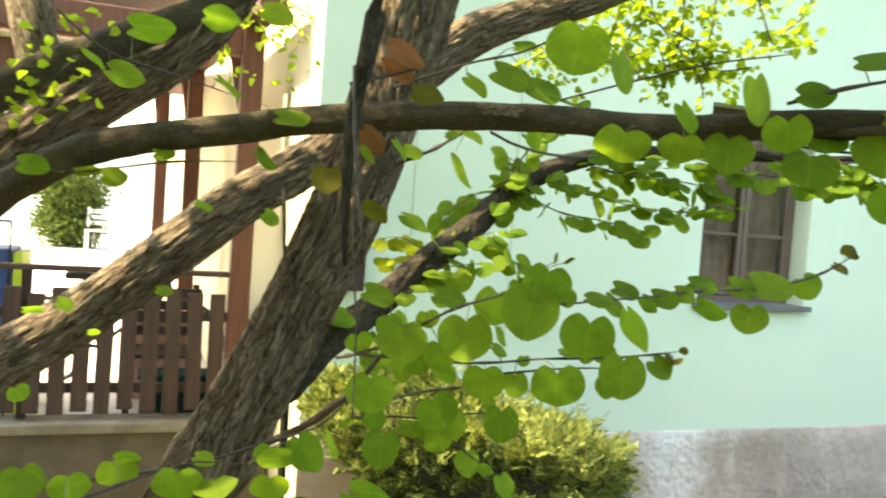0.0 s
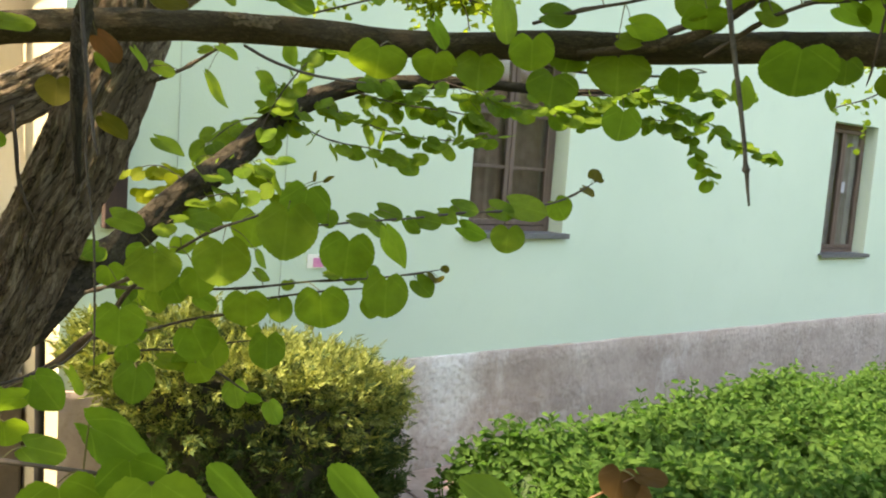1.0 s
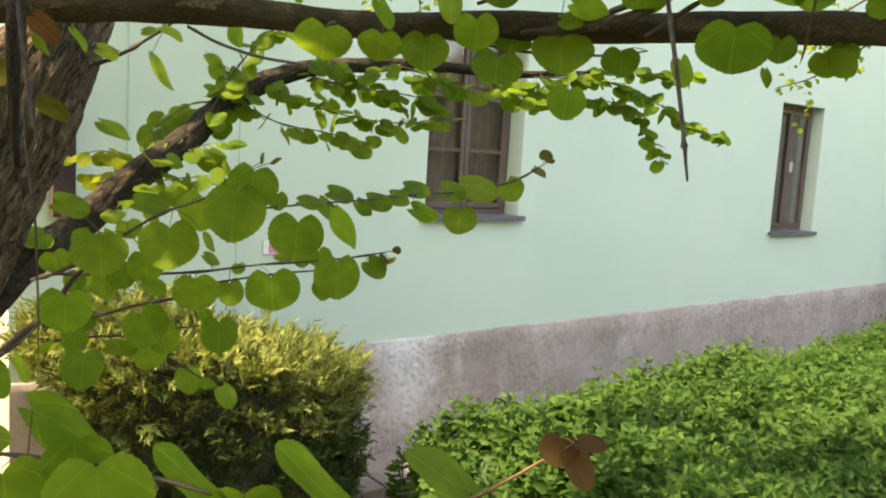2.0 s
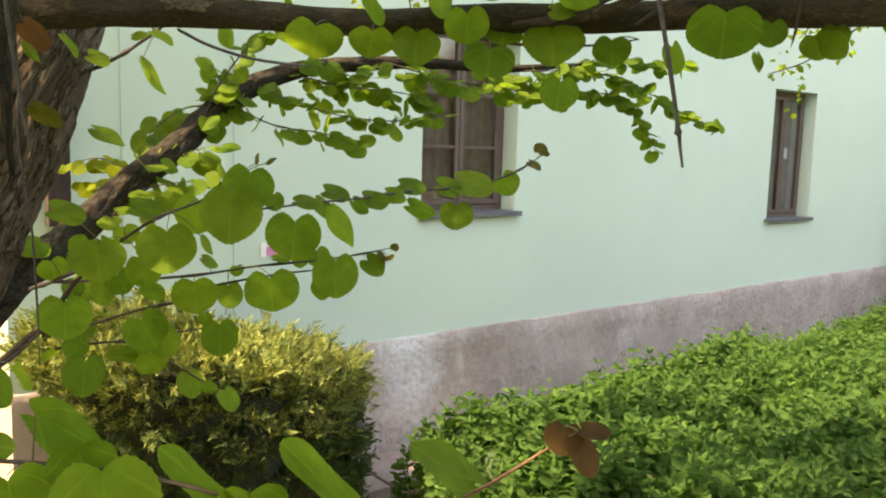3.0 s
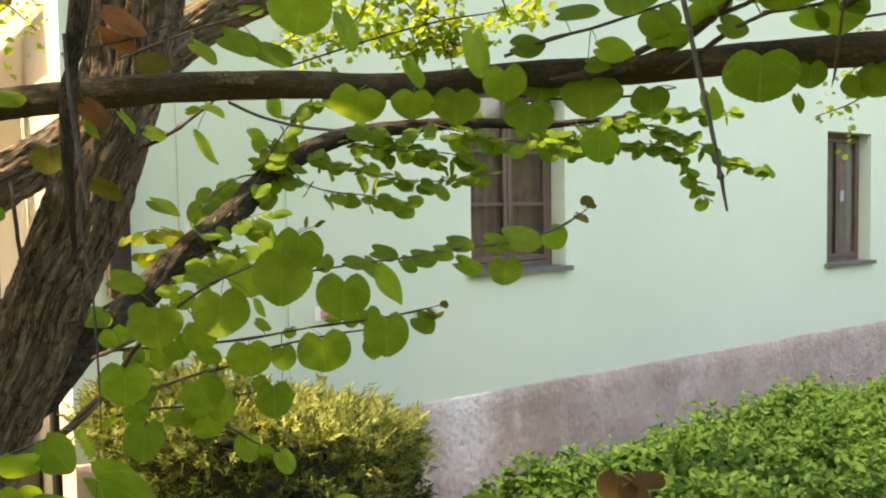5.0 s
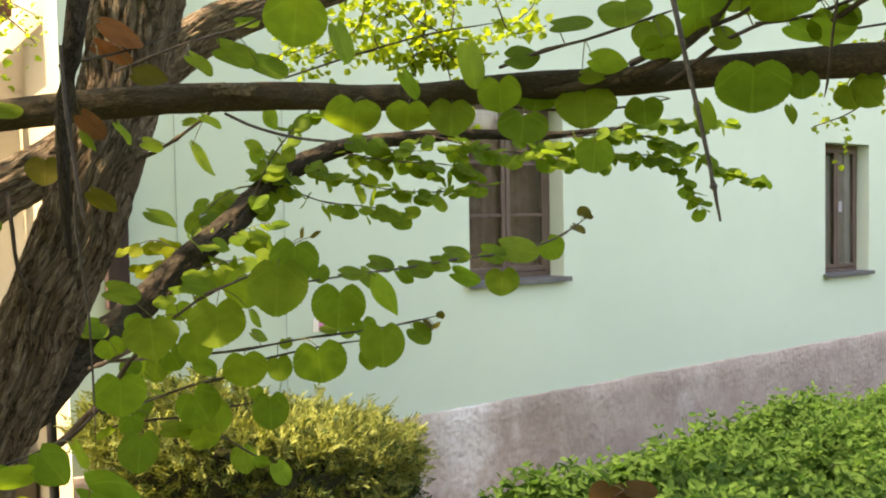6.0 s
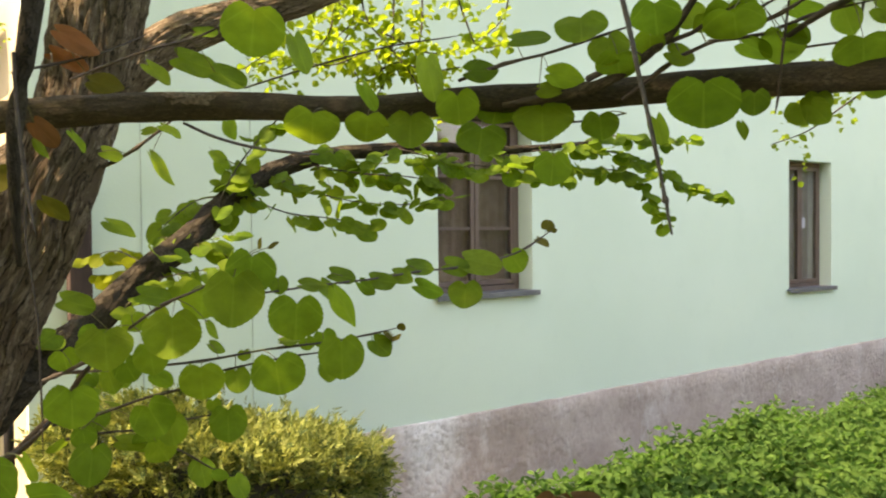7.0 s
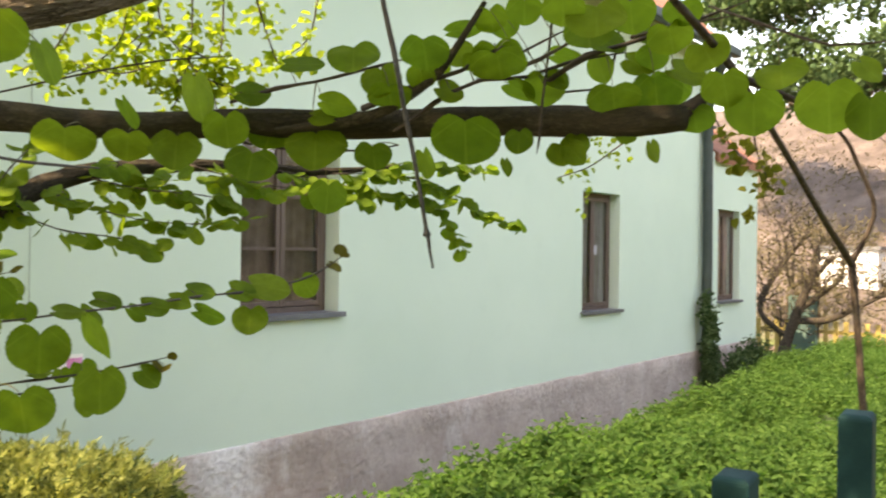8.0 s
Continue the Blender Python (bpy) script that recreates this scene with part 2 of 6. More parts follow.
BARK_BOUGH = bark("bough_bark", (0.036, 0.031, 0.022), (0.088, 0.076, 0.056), (0.175, 0.155, 0.118), 0.55, 150.0, 0.003, crackle=0.45)
BARK_SMOOTH = smooth_bark("young_bark", (0.032, 0.024, 0.019), (0.078, 0.059, 0.046), (0.165, 0.132, 0.105))
BARK_DARK = smooth_bark("orchard_bark", (0.026, 0.022, 0.017), (0.060, 0.050, 0.040), (0.11, 0.096, 0.080))
SCAR = plain("scar_wood", (0.08, 0.066, 0.052), (0.22, 0.19, 0.16), 160, 0.9, relief=0.5)
TWIG = plain("twig_bark", (0.026, 0.020, 0.016), (0.058, 0.044, 0.035), 60, 0.8)
DEAD_TWIG = plain("dead_twig_bark", (0.035, 0.034, 0.030), (0.085, 0.082, 0.074), 90, 0.9, relief=0.5)
FADED = plain("faded_paper", (0.34, 0.35, 0.42), (0.42, 0.43, 0.50), 20, 0.8)
RED_STALK = plain("red_stalk", (0.13, 0.055, 0.028), (0.20, 0.09, 0.045), 60, 0.6)
STALK = plain("leaf_stalk", (0.075, 0.085, 0.022), (0.12, 0.10, 0.035), 60, 0.6)
LEAF = foliage("katsura_leaf", (0.090, 0.180, 0.024), (0.148, 0.240, 0.031), (1.55, 1.5, 1.0), veins=True, amount=0.58)
LEAF_YOUNG = foliage("young_leaf", (0.15, 0.20, 0.018), (0.20, 0.25, 0.022), (1.5, 1.4, 0.8), veins=True)
LEAF_OLIVE = foliage("olive_leaf", (0.092, 0.094, 0.018), (0.120, 0.114, 0.023), (1.3, 1.2, 0.7), veins=True)
LEAF_RUST = foliage("rust_leaf", (0.130, 0.070, 0.034), (0.170, 0.088, 0.040), (1.5, 1.1, 0.8), veins=True, amount=0.6)
LEAF_RUSSET = foliage("russet_leaf", (0.085, 0.050, 0.020), (0.105, 0.064, 0.026), (1.3, 1.0, 0.6), veins=True)
# darker copy of the crown leaf, with the shade put into its colour
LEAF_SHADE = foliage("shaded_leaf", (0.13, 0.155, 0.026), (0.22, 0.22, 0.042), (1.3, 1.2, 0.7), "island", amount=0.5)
LEAF_MASS = foliage("crown_leaf", (0.16, 0.25, 0.030), (0.27, 0.36, 0.050), (1.5, 1.5, 1.0), "island", amount=0.62)
BED_LEAF = foliage("bed_leaf", (0.054, 0.132, 0.036), (0.098, 0.192, 0.056), (1.1, 1.3, 0.8), "island", gloss=0.9, amount=0.55)
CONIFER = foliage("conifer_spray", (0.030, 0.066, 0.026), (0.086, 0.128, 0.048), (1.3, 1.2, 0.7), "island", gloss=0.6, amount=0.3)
CONIFER_SUNLIT = foliage("conifer_sunlit_spray", (0.12, 0.175, 0.050), (0.34, 0.38, 0.14), (1.3, 1.2, 0.7), "island", gloss=0.6, amount=0.35)
IVY = foliage("ivy_leaf", (0.046, 0.094, 0.042), (0.088, 0.146, 0.064), (1.2, 1.2, 0.8), "island", amount=0.2)
SHRUB = foliage("shrub_leaf", (0.055, 0.095, 0.025), (0.12, 0.16, 0.04), (1.2, 1.2, 0.8), "island", amount=0.35)
DRY_SCRUB = foliage("dry_scrub", (0.078, 0.072, 0.040), (0.155, 0.136, 0.085), (1.1, 1.0, 0.9), "island", amount=0.2)
BED_SHADE = plain("bed_shade", (0.016, 0.038, 0.014), (0.040, 0.078, 0.026), 30, 0.95, relief=0.6)
BUSH_SHADE = plain("bush_shade", (0.016, 0.019, 0.010), (0.044, 0.042, 0.020), 18, 0.95)


def ground_material():
    n = Nodes("ground")
    v = n.place()
    soil = n.ramp(n.noise(v, 6, 6, 0.7), (0.35, (0.085, 0.062, 0.045)), (0.65, (0.19, 0.145, 0.11)))
    grass = n.ramp(n.noise(v, 9, 6, 0.7), (0.35, (0.06, 0.10, 0.02)), (0.65, (0.14, 0.19, 0.04)))
    dry = n.ramp(n.noise(v, 0.9, 8, 0.7), (0.35, (0.072, 0.060, 0.056)), (0.52, (0.112, 0.094, 0.088)), (0.70, (0.165, 0.138, 0.130)))
    sep = n.node("ShaderNodeSeparateXYZ")
    n.link(v, sep.inputs[0])
    mp = n.node("ShaderNodeMapRange")
    n.link(sep.outputs["X"], mp.inputs[0])
    mp.inputs[1].default_value, mp.inputs[2].default_value = 17.0, 26.0
    col = n.mix(n.ramp(n.noise(v, 0.5, 5), (0.45, (0, 0, 0)), (0.55, (1, 1, 1))), soil, grass)
    col = n.mix(mp.outputs[0], col, dry)
    n.bump(n.noise(v, 22, 6, 0.7), 0.6, 0.03)
    return n.finish(col, 0.95, spec=0.1)


GROUND = ground_material()

# ---- small builders ----


def part(name, bm, material, parent=None, label="", smooth=False):
    """Links a bmesh as one mesh object, under a thing or a part where one is given."""
    me = bpy.data.meshes.new(name)
    bm.to_mesh(me)
    bm.free()
    me.materials.append(material)
    if smooth:
        me.polygons.foreach_set("use_smooth", [True] * len(me.polygons))
    ob = new(name, me)
    ob.parent = parent
    return tagged(ob, label)


def thing(name, label, category, group="", kind="", at=(0, 0, 0), turn=0.0):
    ob = new(name)
    ob.empty_display_size = 0.1
    ob.matrix_world = pose(*at, 0, 0, turn)
    return tagged(ob, label, category, group, kind)


def box(bm, x0, x1, y0, y1, z0, z1, bevel=0.0):
    m = Matrix.Translation(((x0 + x1) / 2, (y0 + y1) / 2, (z0 + z1) / 2)) @ Matrix.Diagonal((x1 - x0, y1 - y0, z1 - z0, 1))
    made = bmesh.ops.create_cube(bm, size=1.0, matrix=m)["verts"]
    if bevel:
        edges = list({e for v in made for e in v.link_edges})
        bmesh.ops.bevel(bm, geom=edges, offset=bevel, segments=2, affect="EDGES", profile=0.6)
    return bm


def boxes(*rows, bevel=0.0):
    bm = bmesh.new()
    for row in rows:
        box(bm, *row, bevel=bevel)
    return bm


def spline(points, step=0.03):
    """Catmull-Rom through points of (x, y, z, radius), resampled."""
    p = [np.array(q, float) for q in points]
    p = [2 * p[0] - p[1]] + p + [2 * p[-1] - p[-2]]
    out = []
    for i in range(1, len(p) - 2):
        a, b, c, d = p[i - 1:i + 3]
        k = max(2, int(np.linalg.norm((c - b)[:3]) / step))
        for j in range(k):
            t = j / k
            out.append(0.5 * (2 * b + (c - a) * t + (2 * a - 5 * b + 4 * c - d) * t * t + (3 * b - a - 3 * c + d) * t ** 3))
    out.append(p[-2])
    return out


def tube(bm, points, sides=8, step=0.03, rough=0.0, freq=14.0, ridges=0.0, knots=False):
    """A round limb along points of (x, y, z, radius), with an uneven skin."""
    rows = spline(points, step)
    along = bm.verts.layers.float_vector.get("along") or bm.verts.layers.float_vector.new("along")
    mean, run = sum(q[3] for q in rows) / len(rows), 0.0
    ring_prev, up = None, Vector((0.13, 0.21, 0.97))
    seed = rows[0][0] * 7.3 + rows[0][2] * 3.1
    for i, q in enumerate(rows):
        here = Vector(q[:3])
        run += (here - Vector(rows[max(i - 1, 0)][:3])).length
        ahead = Vector(rows[min(i + 1, len(rows) - 1)][:3]) - Vector(rows[max(i - 1, 0)][:3])
        if ahead.length < 1e-6:
            continue
        ahead.normalize()
        side = ahead.cross(up)
        if side.length < 0.05:
            side = ahead.cross(Vector((1, 0, 0)))
        side.normalize()
        up2 = side.cross(ahead)
        ring = []
        for k in range(sides):
            a = 2 * math.pi * k / sides
            way = side * math.cos(a) + up2 * math.sin(a)
            r = max(q[3], 0.0004) * (1.5 if knots and i % 5 == 2 else 1.0)
            if rough:
                s = here * freq + way * 1.7 + Vector((seed, 0, 0))
                r *= 1 + rough * noise.noise(s)
            if ridges:
                c1 = noise.noise(Vector((math.cos(a) * 4.5, math.sin(a) * 4.5, run * 5.0 + seed)))
                c2 = noise.noise(Vector((math.cos(a) * 11, math.sin(a) * 11 + seed, run * 12)))
                c3 = noise.noise(Vector((math.cos(a) * 24, math.sin(a) * 24, run * 55 + seed)))
                r += ridges * (0.35 - 1.3 * max(0.0, 1 - abs(c1) / 0.16) - 0.8 * max(0.0, 1 - abs(c2) / 0.22) + 0.5 * c3)
            vert = bm.verts.new(here + way * r)
            vert[along] = Vector((math.cos(a) * mean + seed, math.sin(a) * mean, run))
            ring.append(vert)
        if ring_prev:
            for k in range(sides):
                bm.faces.new((ring_prev[k], ring_prev[(k + 1) % sides], ring[(k + 1) % sides], ring[k]))
        else:
            bm.faces.new(list(reversed(ring)))
        ring_prev = ring
    bm.faces.new(ring_prev)
    return rows


def holed_wall(bm, axis_x, a0, a1, z0, z1, face, back, holes):
    """A wall slab in the x-z plane (axis_x) or y-z plane, between the planes face and back, with openings right through it."""
    cuts_a = sorted({a0, a1, *[h[0] for h in holes], *[h[1] for h in holes]})
    cuts_z = sorted({z0, z1, *[h[2] for h in holes], *[h[3] for h in holes]})
    store = {}

    def v(a, z, f):
        key = (round(a, 4), round(z, 4), f)
        if key not in store:
            store[key] = bm.verts.new((a, f, z) if axis_x else (f, a, z))
        return store[key]

    def solid(i, j):
        if not (0 <= i < len(cuts_a) - 1 and 0 <= j < len(cuts_z) - 1):
            return False
        a, z = (cuts_a[i] + cuts_a[i + 1]) / 2, (cuts_z[j] + cuts_z[j + 1]) / 2
        return not any(h[0] < a < h[1] and h[2] < z < h[3] for h in holes)

    for i in range(len(cuts_a) - 1):
        for j in range(len(cuts_z) - 1):
            if not solid(i, j):
                continue
            p, q, r, s = cuts_a[i], cuts_a[i + 1], cuts_z[j], cuts_z[j + 1]
            bm.faces.new((v(p, r, face), v(q, r, face), v(q, s, face), v(p, s, face)))
            bm.faces.new((v(p, r, back), v(p, s, back), v(q, s, back), v(q, r, back)))
            for di, dj, e in ((-1, 0, ((p, r), (p, s))), (1, 0, ((q, s), (q, r))), (0, -1, ((q, r), (p, r))), (0, 1, ((p, s), (q, s)))):
                if not solid(i + di, j + dj):
                    (a, z), (b, w) = e
                    bm.faces.new((v(a, z, face), v(b, w, face), v(b, w, back), v(a, z, back)))
    bmesh.ops.recalc_face_normals(bm, faces=bm.faces)
    return bm


def leaf_mass(name, base, tip, normal, width, material, parent, label="", fold=0.25, kind="stuff"):
    """Many folded leaves in one mesh. base, tip, normal: (n, 3); width: (n,)."""
    base, tip, normal = (np.asarray(q, float) for q in (base, tip, normal))
    n = len(base)
    along = tip - base
    ln = np.linalg.norm(along, axis=1, keepdims=True)
    along_n = along / np.maximum(ln, 1e-6)
    side = np.cross(along_n, normal)
    side /= np.maximum(np.linalg.norm(side, axis=1, keepdims=True), 1e-6)
    nrm = np.cross(side, along_n)
    w = np.asarray(width, float).reshape(-1, 1)
    lift = nrm * w * fold
    verts = np.stack([base, base + along * 0.30 + side * w * 0.5 + lift, base + along * 0.72 + side * w * 0.40 + lift, tip - nrm * w * 0.15,
                      base + along * 0.72 - side * w * 0.40 + lift, base + along * 0.30 - side * w * 0.5 + lift], axis=1).reshape(-1, 3)
    idx = np.arange(n)[:, None] * 6
    loops = (idx + np.array([[0, 1, 2, 3, 0, 3, 4, 5]])).reshape(-1)
    me = bpy.data.meshes.new(name)
    me.vertices.add(n * 6)
    me.vertices.foreach_set("co", verts.astype(np.float32).ravel())
    me.loops.add(n * 8)
    me.loops.foreach_set("vertex_index", loops.astype(np.int32))
    me.polygons.add(n * 2)
    me.polygons.foreach_set("loop_start", (np.arange(n * 2) * 4).astype(np.int32))
    me.polygons.foreach_set("loop_total", np.full(n * 2, 4, np.int32))
    me.update(calc_edges=True)
    me.validate()
    me.materials.append(material)
    ob = new(name, me)
    ob.parent = parent
    return tagged(ob, label, kind=kind)


def unit(rng, n):
    q = rng.normal(size=(n, 3))
    return q / np.linalg.norm(q, axis=1, keepdims=True)


# ---- ground: one sheet, flat round the house, rising to a dry slope beyond the yard ----


def ground_height(x, y):
    s = np.clip((x - 22.0) / 30.0, 0, 1)
    return s * s * (3 - 2 * s) * 11.0 + np.clip((x - 52) / 100, 0, 3) * 7


def build_ground():
    xs = np.concatenate([[-900, -300, -100, -40], np.arange(-16, 21, 1.0), np.arange(21, 60, 1.5), [65, 75, 100, 160, 400, 900]])
    ys = np.concatenate([[-900, -300, -100, -40], np.arange(-20, 31, 1.5), [36, 45, 60, 100, 300, 900]])
    verts, faces = [], []
    for y in ys:
        for x in xs:
            z = float(ground_height(x, y))
            z += 0.5 * noise.noise(Vector((x * 0.23, y * 0.23, 4))) * (x > 24)
            verts.append((x, y, z))
    nx = len(xs)
    for j in range(len(ys) - 1):
        for i in range(nx - 1):
            faces.append((j * nx + i, j * nx + i + 1, (j + 1) * nx + i + 1, (j + 1) * nx + i))
    me = bpy.data.meshes.new("ground")
    me.from_pydata(verts, [], faces)
    me.materials.append(GROUND)
    me.polygons.foreach_set("use_smooth", [True] * len(me.polygons))
    tagged(new("ground", me), "bare brown soil and grass rising to a dry slope", "ground", kind="structure")


build_ground()

# ---- the house ----
FRONT, CORNER, BREAK, FAR_END, BACK, SKEW = 4.40, 1.09, 10.62, 12.30, 12.0, 0.64
EAVE, LOW_EAVE, PLINTH_TOP = 4.66, 3.36, 0.806
HOLES = {"a": (3.454, 4.262, 1.590, 2.81), "b": (7.484, 8.235, 1.432, 2.647), "c": (10.882, 11.636, 1.408, 2.627)}


def build_window(house, x0, x1, z0, z1, bars=True, sticker=False, deep=0.14, curtain=True):
    """A two-leaf wooden casement set back in its opening, with a metal sill and a curtain."""
    y = FRONT + deep
    t = 0.045
    win = part("window", boxes((x0, x0 + t, y, y + 0.07, z0, z1), (x1 - t, x1, y, y + 0.07, z0, z1), (x0 + t, x1 - t, y, y + 0.07, z1 - t, z1),
                               (x0 + t, x1 - t, y, y + 0.07, z0, z0 + t), bevel=0.006), WINDOW_WOOD, house, "brown wooden casement window")
    mid = (x0 + x1) / 2
    for a, b in ((x0 + t + 0.004, mid - 0.003), (mid + 0.003, x1 - t - 0.004)):
        c, d = z0 + t + 0.004, z1 - t - 0.004
        s = 0.034
        bm = boxes((a, a + s, y - 0.010, y + 0.03, c, d), (b - s, b, y - 0.010, y + 0.03, c, d), (a + s, b - s, y - 0.010, y + 0.03, d - s, d),
                   (a + s, b - s, y - 0.010, y + 0.03, c, c + s), bevel=0.005)
        levels = [c + s, d - s]
        if bars:
            third = (d - c - 2 * s) / 3
            levels = [c + s, c + s + third, c + s + 2 * third, d - s]
            for zz in levels[1:-1]:
                box(bm, a + s, b - s, y - 0.006, y + 0.022, zz - 0.011, zz + 0.011, bevel=0.003)
        leaf = part("casement", bm, WINDOW_WOOD, win)
        for lo, hi in zip(levels[:-1], levels[1:]):
            pane = part("pane", boxes((a + s, b - s, y + 0.003, y + 0.007, lo, hi)), GLASS, win, "clear window glass")
            pane.visible_shadow = False
    part("sill", boxes((x0 - 0.035, x1 + 0.035, FRONT - 0.045, y + 0.01, z0 - 0.004, z0 + 0.008), (x0 - 0.035, x1 + 0.035, FRONT - 0.045, FRONT - 0.039, z0 - 0.026, z0 - 0.004),
                       bevel=0.002), ZINC, win, "grey sheet-metal sill")
    bm, cols, lo, hi = bmesh.new(), 26, x0 + 0.047, x1 - 0.047
    ring = []
    for i in range(cols + 1):
        u = i / cols
        yy = y + 0.055 + 0.010 * math.sin(u * 60) if curtain else y + 0.034
        ring.append((bm.verts.new((lo + (hi - lo) * u, yy, z0 + 0.047)), bm.verts.new((lo + (hi - lo) * u, yy, z1 - 0.047))))
    for p, q in zip(ring[:-1], ring[1:]):
        bm.faces.new((p[0], q[0], q[1], p[1]))
    part("curtain", bm, CURTAIN if curtain else BLIND, win, "drawn brown curtain behind the glass" if curtain else "dark brown blind behind the glass", smooth=True)
    if sticker:
        part("notice", boxes((mid + 0.045, mid + 0.105, y - 0.002, y + 0.001, 2.01, 2.11)), FADED, win, "small white notice stuck inside the pane")


def build_house():
    house = thing("house", "mint green rendered house with brown windows and a mauve-grey plinth", "house", kind="structure", at=(CORNER, FRONT, 0))
    place = house.matrix_world.inverted()
    thick = 0.42
    bm = bmesh.new()
    holed_wall(bm, True, CORNER, BREAK, PLINTH_TOP, EAVE, FRONT, FRONT + thick, [HOLES["a"], HOLES["b"]])
    parts = [part("wall", bm, MINT, house, "smooth pale mint green render")]
    bm = bmesh.new()
    holed_wall(bm, True, BREAK + 0.003, FAR_END, PLINTH_TOP, LOW_EAVE, FRONT + 0.004, FRONT + thick, [HOLES["c"]])
    parts.append(part("wall", bm, MINT, house, "lower wing in pale mint green render"))
    bm = bmesh.new()
    ring = [(CORNER + 0.003, FRONT + 0.004), (CORNER + thick, FRONT + 0.004), (CORNER + thick - SKEW, BACK), (CORNER + 0.003 - SKEW, BACK)]
    low, high = [bm.verts.new((x, y, 0.0)) for x, y in ring], [bm.verts.new((x, y, EAVE)) for x, y in ring]
    for i in range(4):
        bm.faces.new((low[i], low[(i + 1) % 4], high[(i + 1) % 4], high[i]))
    bm.faces.new(list(reversed(low)))
    bm.faces.new(high)
    bmesh.ops.recalc_face_normals(bm, faces=bm.faces)
    parts.append(part("wall", bm, CREAM, house, "sunlit cream plaster gable side"))
    parts.append(part("wall", boxes((CORNER + thick + 0.01, FAR_END, BACK - 0.3, BACK, 0, LOW_EAVE)), CREAM, house))
    parts.append(part("wall", boxes((FAR_END - 0.35, FAR_END - 0.002, FRONT + thick + 0.002, BACK - 0.302, 0, LOW_EAVE)), MINT, house))
    parts.append(part("wall", boxes((BREAK - 0.3, BREAK, FRONT + thick + 0.002, BACK - 0.302, 0.0, EAVE)), DARK_ROOM, house))
    parts.append(part("floor", boxes((CORNER + thick, FAR_END - 0.4, FRONT + thick, BACK - 0.31, 0.30, 0.42)), DARK_ROOM, house))
    # plinth, standing slightly proud, its top weathered
    bm = bmesh.new()
    n = 220
    prev = None
    for i in range(n + 1):
        x = CORNER + 0.004 + (FAR_END - CORNER - 0.008) * i / n
        ripple = min(max(0.0033 * (x - 2.8), 0.0), 0.024) + 0.008 * noise.noise(Vector((x * 2.3, 0, 0))) + 0.004 * noise.noise(Vector((x * 9, 3, 0)))
        col = []
        for z in (-0.2, 0.12, 0.3, 0.5, 0.7, PLINTH_TOP + ripple - 0.006, PLINTH_TOP + ripple - 0.002):
            col.append(bm.verts.new((x, FRONT - 0.016 + 0.008 * noise.noise(Vector((x * 3.1, z * 4, 7))) + 0.003 * (z > PLINTH_TOP + ripple - 0.004), z)))
        col.append(bm.verts.new((x, FRONT + 0.002, PLINTH_TOP + ripple + 0.004)))
        col.append(bm.verts.new((x, FRONT + 0.40, PLINTH_TOP - 0.01)))
        col.append(bm.verts.new((x, FRONT + 0.40, -0.2)))
        if prev:
            for a, b, c, d in zip(prev[:-1], col[:-1], col[1:], prev[1:]):
                bm.faces.new((a, b, c, d))
        prev = col
    parts.append(part("plinth", bm, PLINTH, house, "rough mauve-grey cement plinth with pale salt stains", smooth=True))
    # roofs
    for a, b, z, ridge, over in ((CORNER - SKEW - 0.2, BREAK - 0.02, EAVE, 8.4, 0.28), (BREAK + 0.13, FAR_END + 0.02, LOW_EAVE, 6.4, 0.05)):
        midy = (FRONT + BACK) / 2
        bm = bmesh.new()
        pts = [(FRONT - over, z - 0.02), (midy, ridge), (BACK + 0.35, z - 0.02), (BACK + 0.35, z - 0.14), (midy, ridge - 0.14), (FRONT - over, z - 0.14)]
        l = [bm.verts.new((a, y, q)) for y, q in pts]
        r = [bm.verts.new((b, y, q)) for y, q in pts]
        for i in range(6):
            j = (i + 1) % 6
            bm.faces.new((l[i], l[j], r[j], r[i]))
        for side in (l, r):
            bm.faces.new((side[0], side[1], side[4], side[5]))
            bm.faces.new((side[1], side[2], side[3], side[4]))
        bmesh.ops.recalc_face_normals(bm, faces=bm.faces)
        parts.append(part("roof", bm, ROOF_TILE, house, "red-brown tiled pitched roof"))
        bm = bmesh.new()
        for x in (a + 0.95, b - 0.4):
            v = [bm.verts.new(q) for q in ((x, FRONT + 0.1, z), (x, BACK - 0.1, z), (x, midy, ridge - 0.2))]
            bm.faces.new(v)
        parts.append(part("gable", bm, CREAM, house))
        if over > 0.1:
            parts.append(part("gutter", boxes((a, b, FRONT - 0.39, FRONT - 0.285, z - 0.17, z - 0.06), bevel=0.02), PIPE_PAINT, house, "dark grey-green gutter"))
    # downpipe on brackets
    bm = bmesh.new()
    tube(bm, [(10.32, FRONT - 0.09, 0.05, 0.062), (10.32, FRONT - 0.09, 2.0, 0.062), (10.32, FRONT - 0.09, 3.9, 0.062), (10.32, FRONT - 0.18, 4.22, 0.062), (10.32, FRONT - 0.32, 4.50, 0.062)], 12, 0.3)
    parts.append(part("downpipe", bm, PIPE_PAINT, house, "dark green-grey painted downpipe", smooth=True))
    for z in (0.9, 3.6):
        parts.append(part("bracket", boxes((10.245, 10.395, FRONT - 0.16, FRONT - 0.002, z, z + 0.03), bevel=0.004), PIPE_PAINT, house))
    build_window(house, *HOLES["a"])
    build_window(house, *HOLES["b"], bars=False, sticker=True, deep=0.118, curtain=False)
    build_window(house, *HOLES["c"], bars=False, deep=0.09, curtain=False)
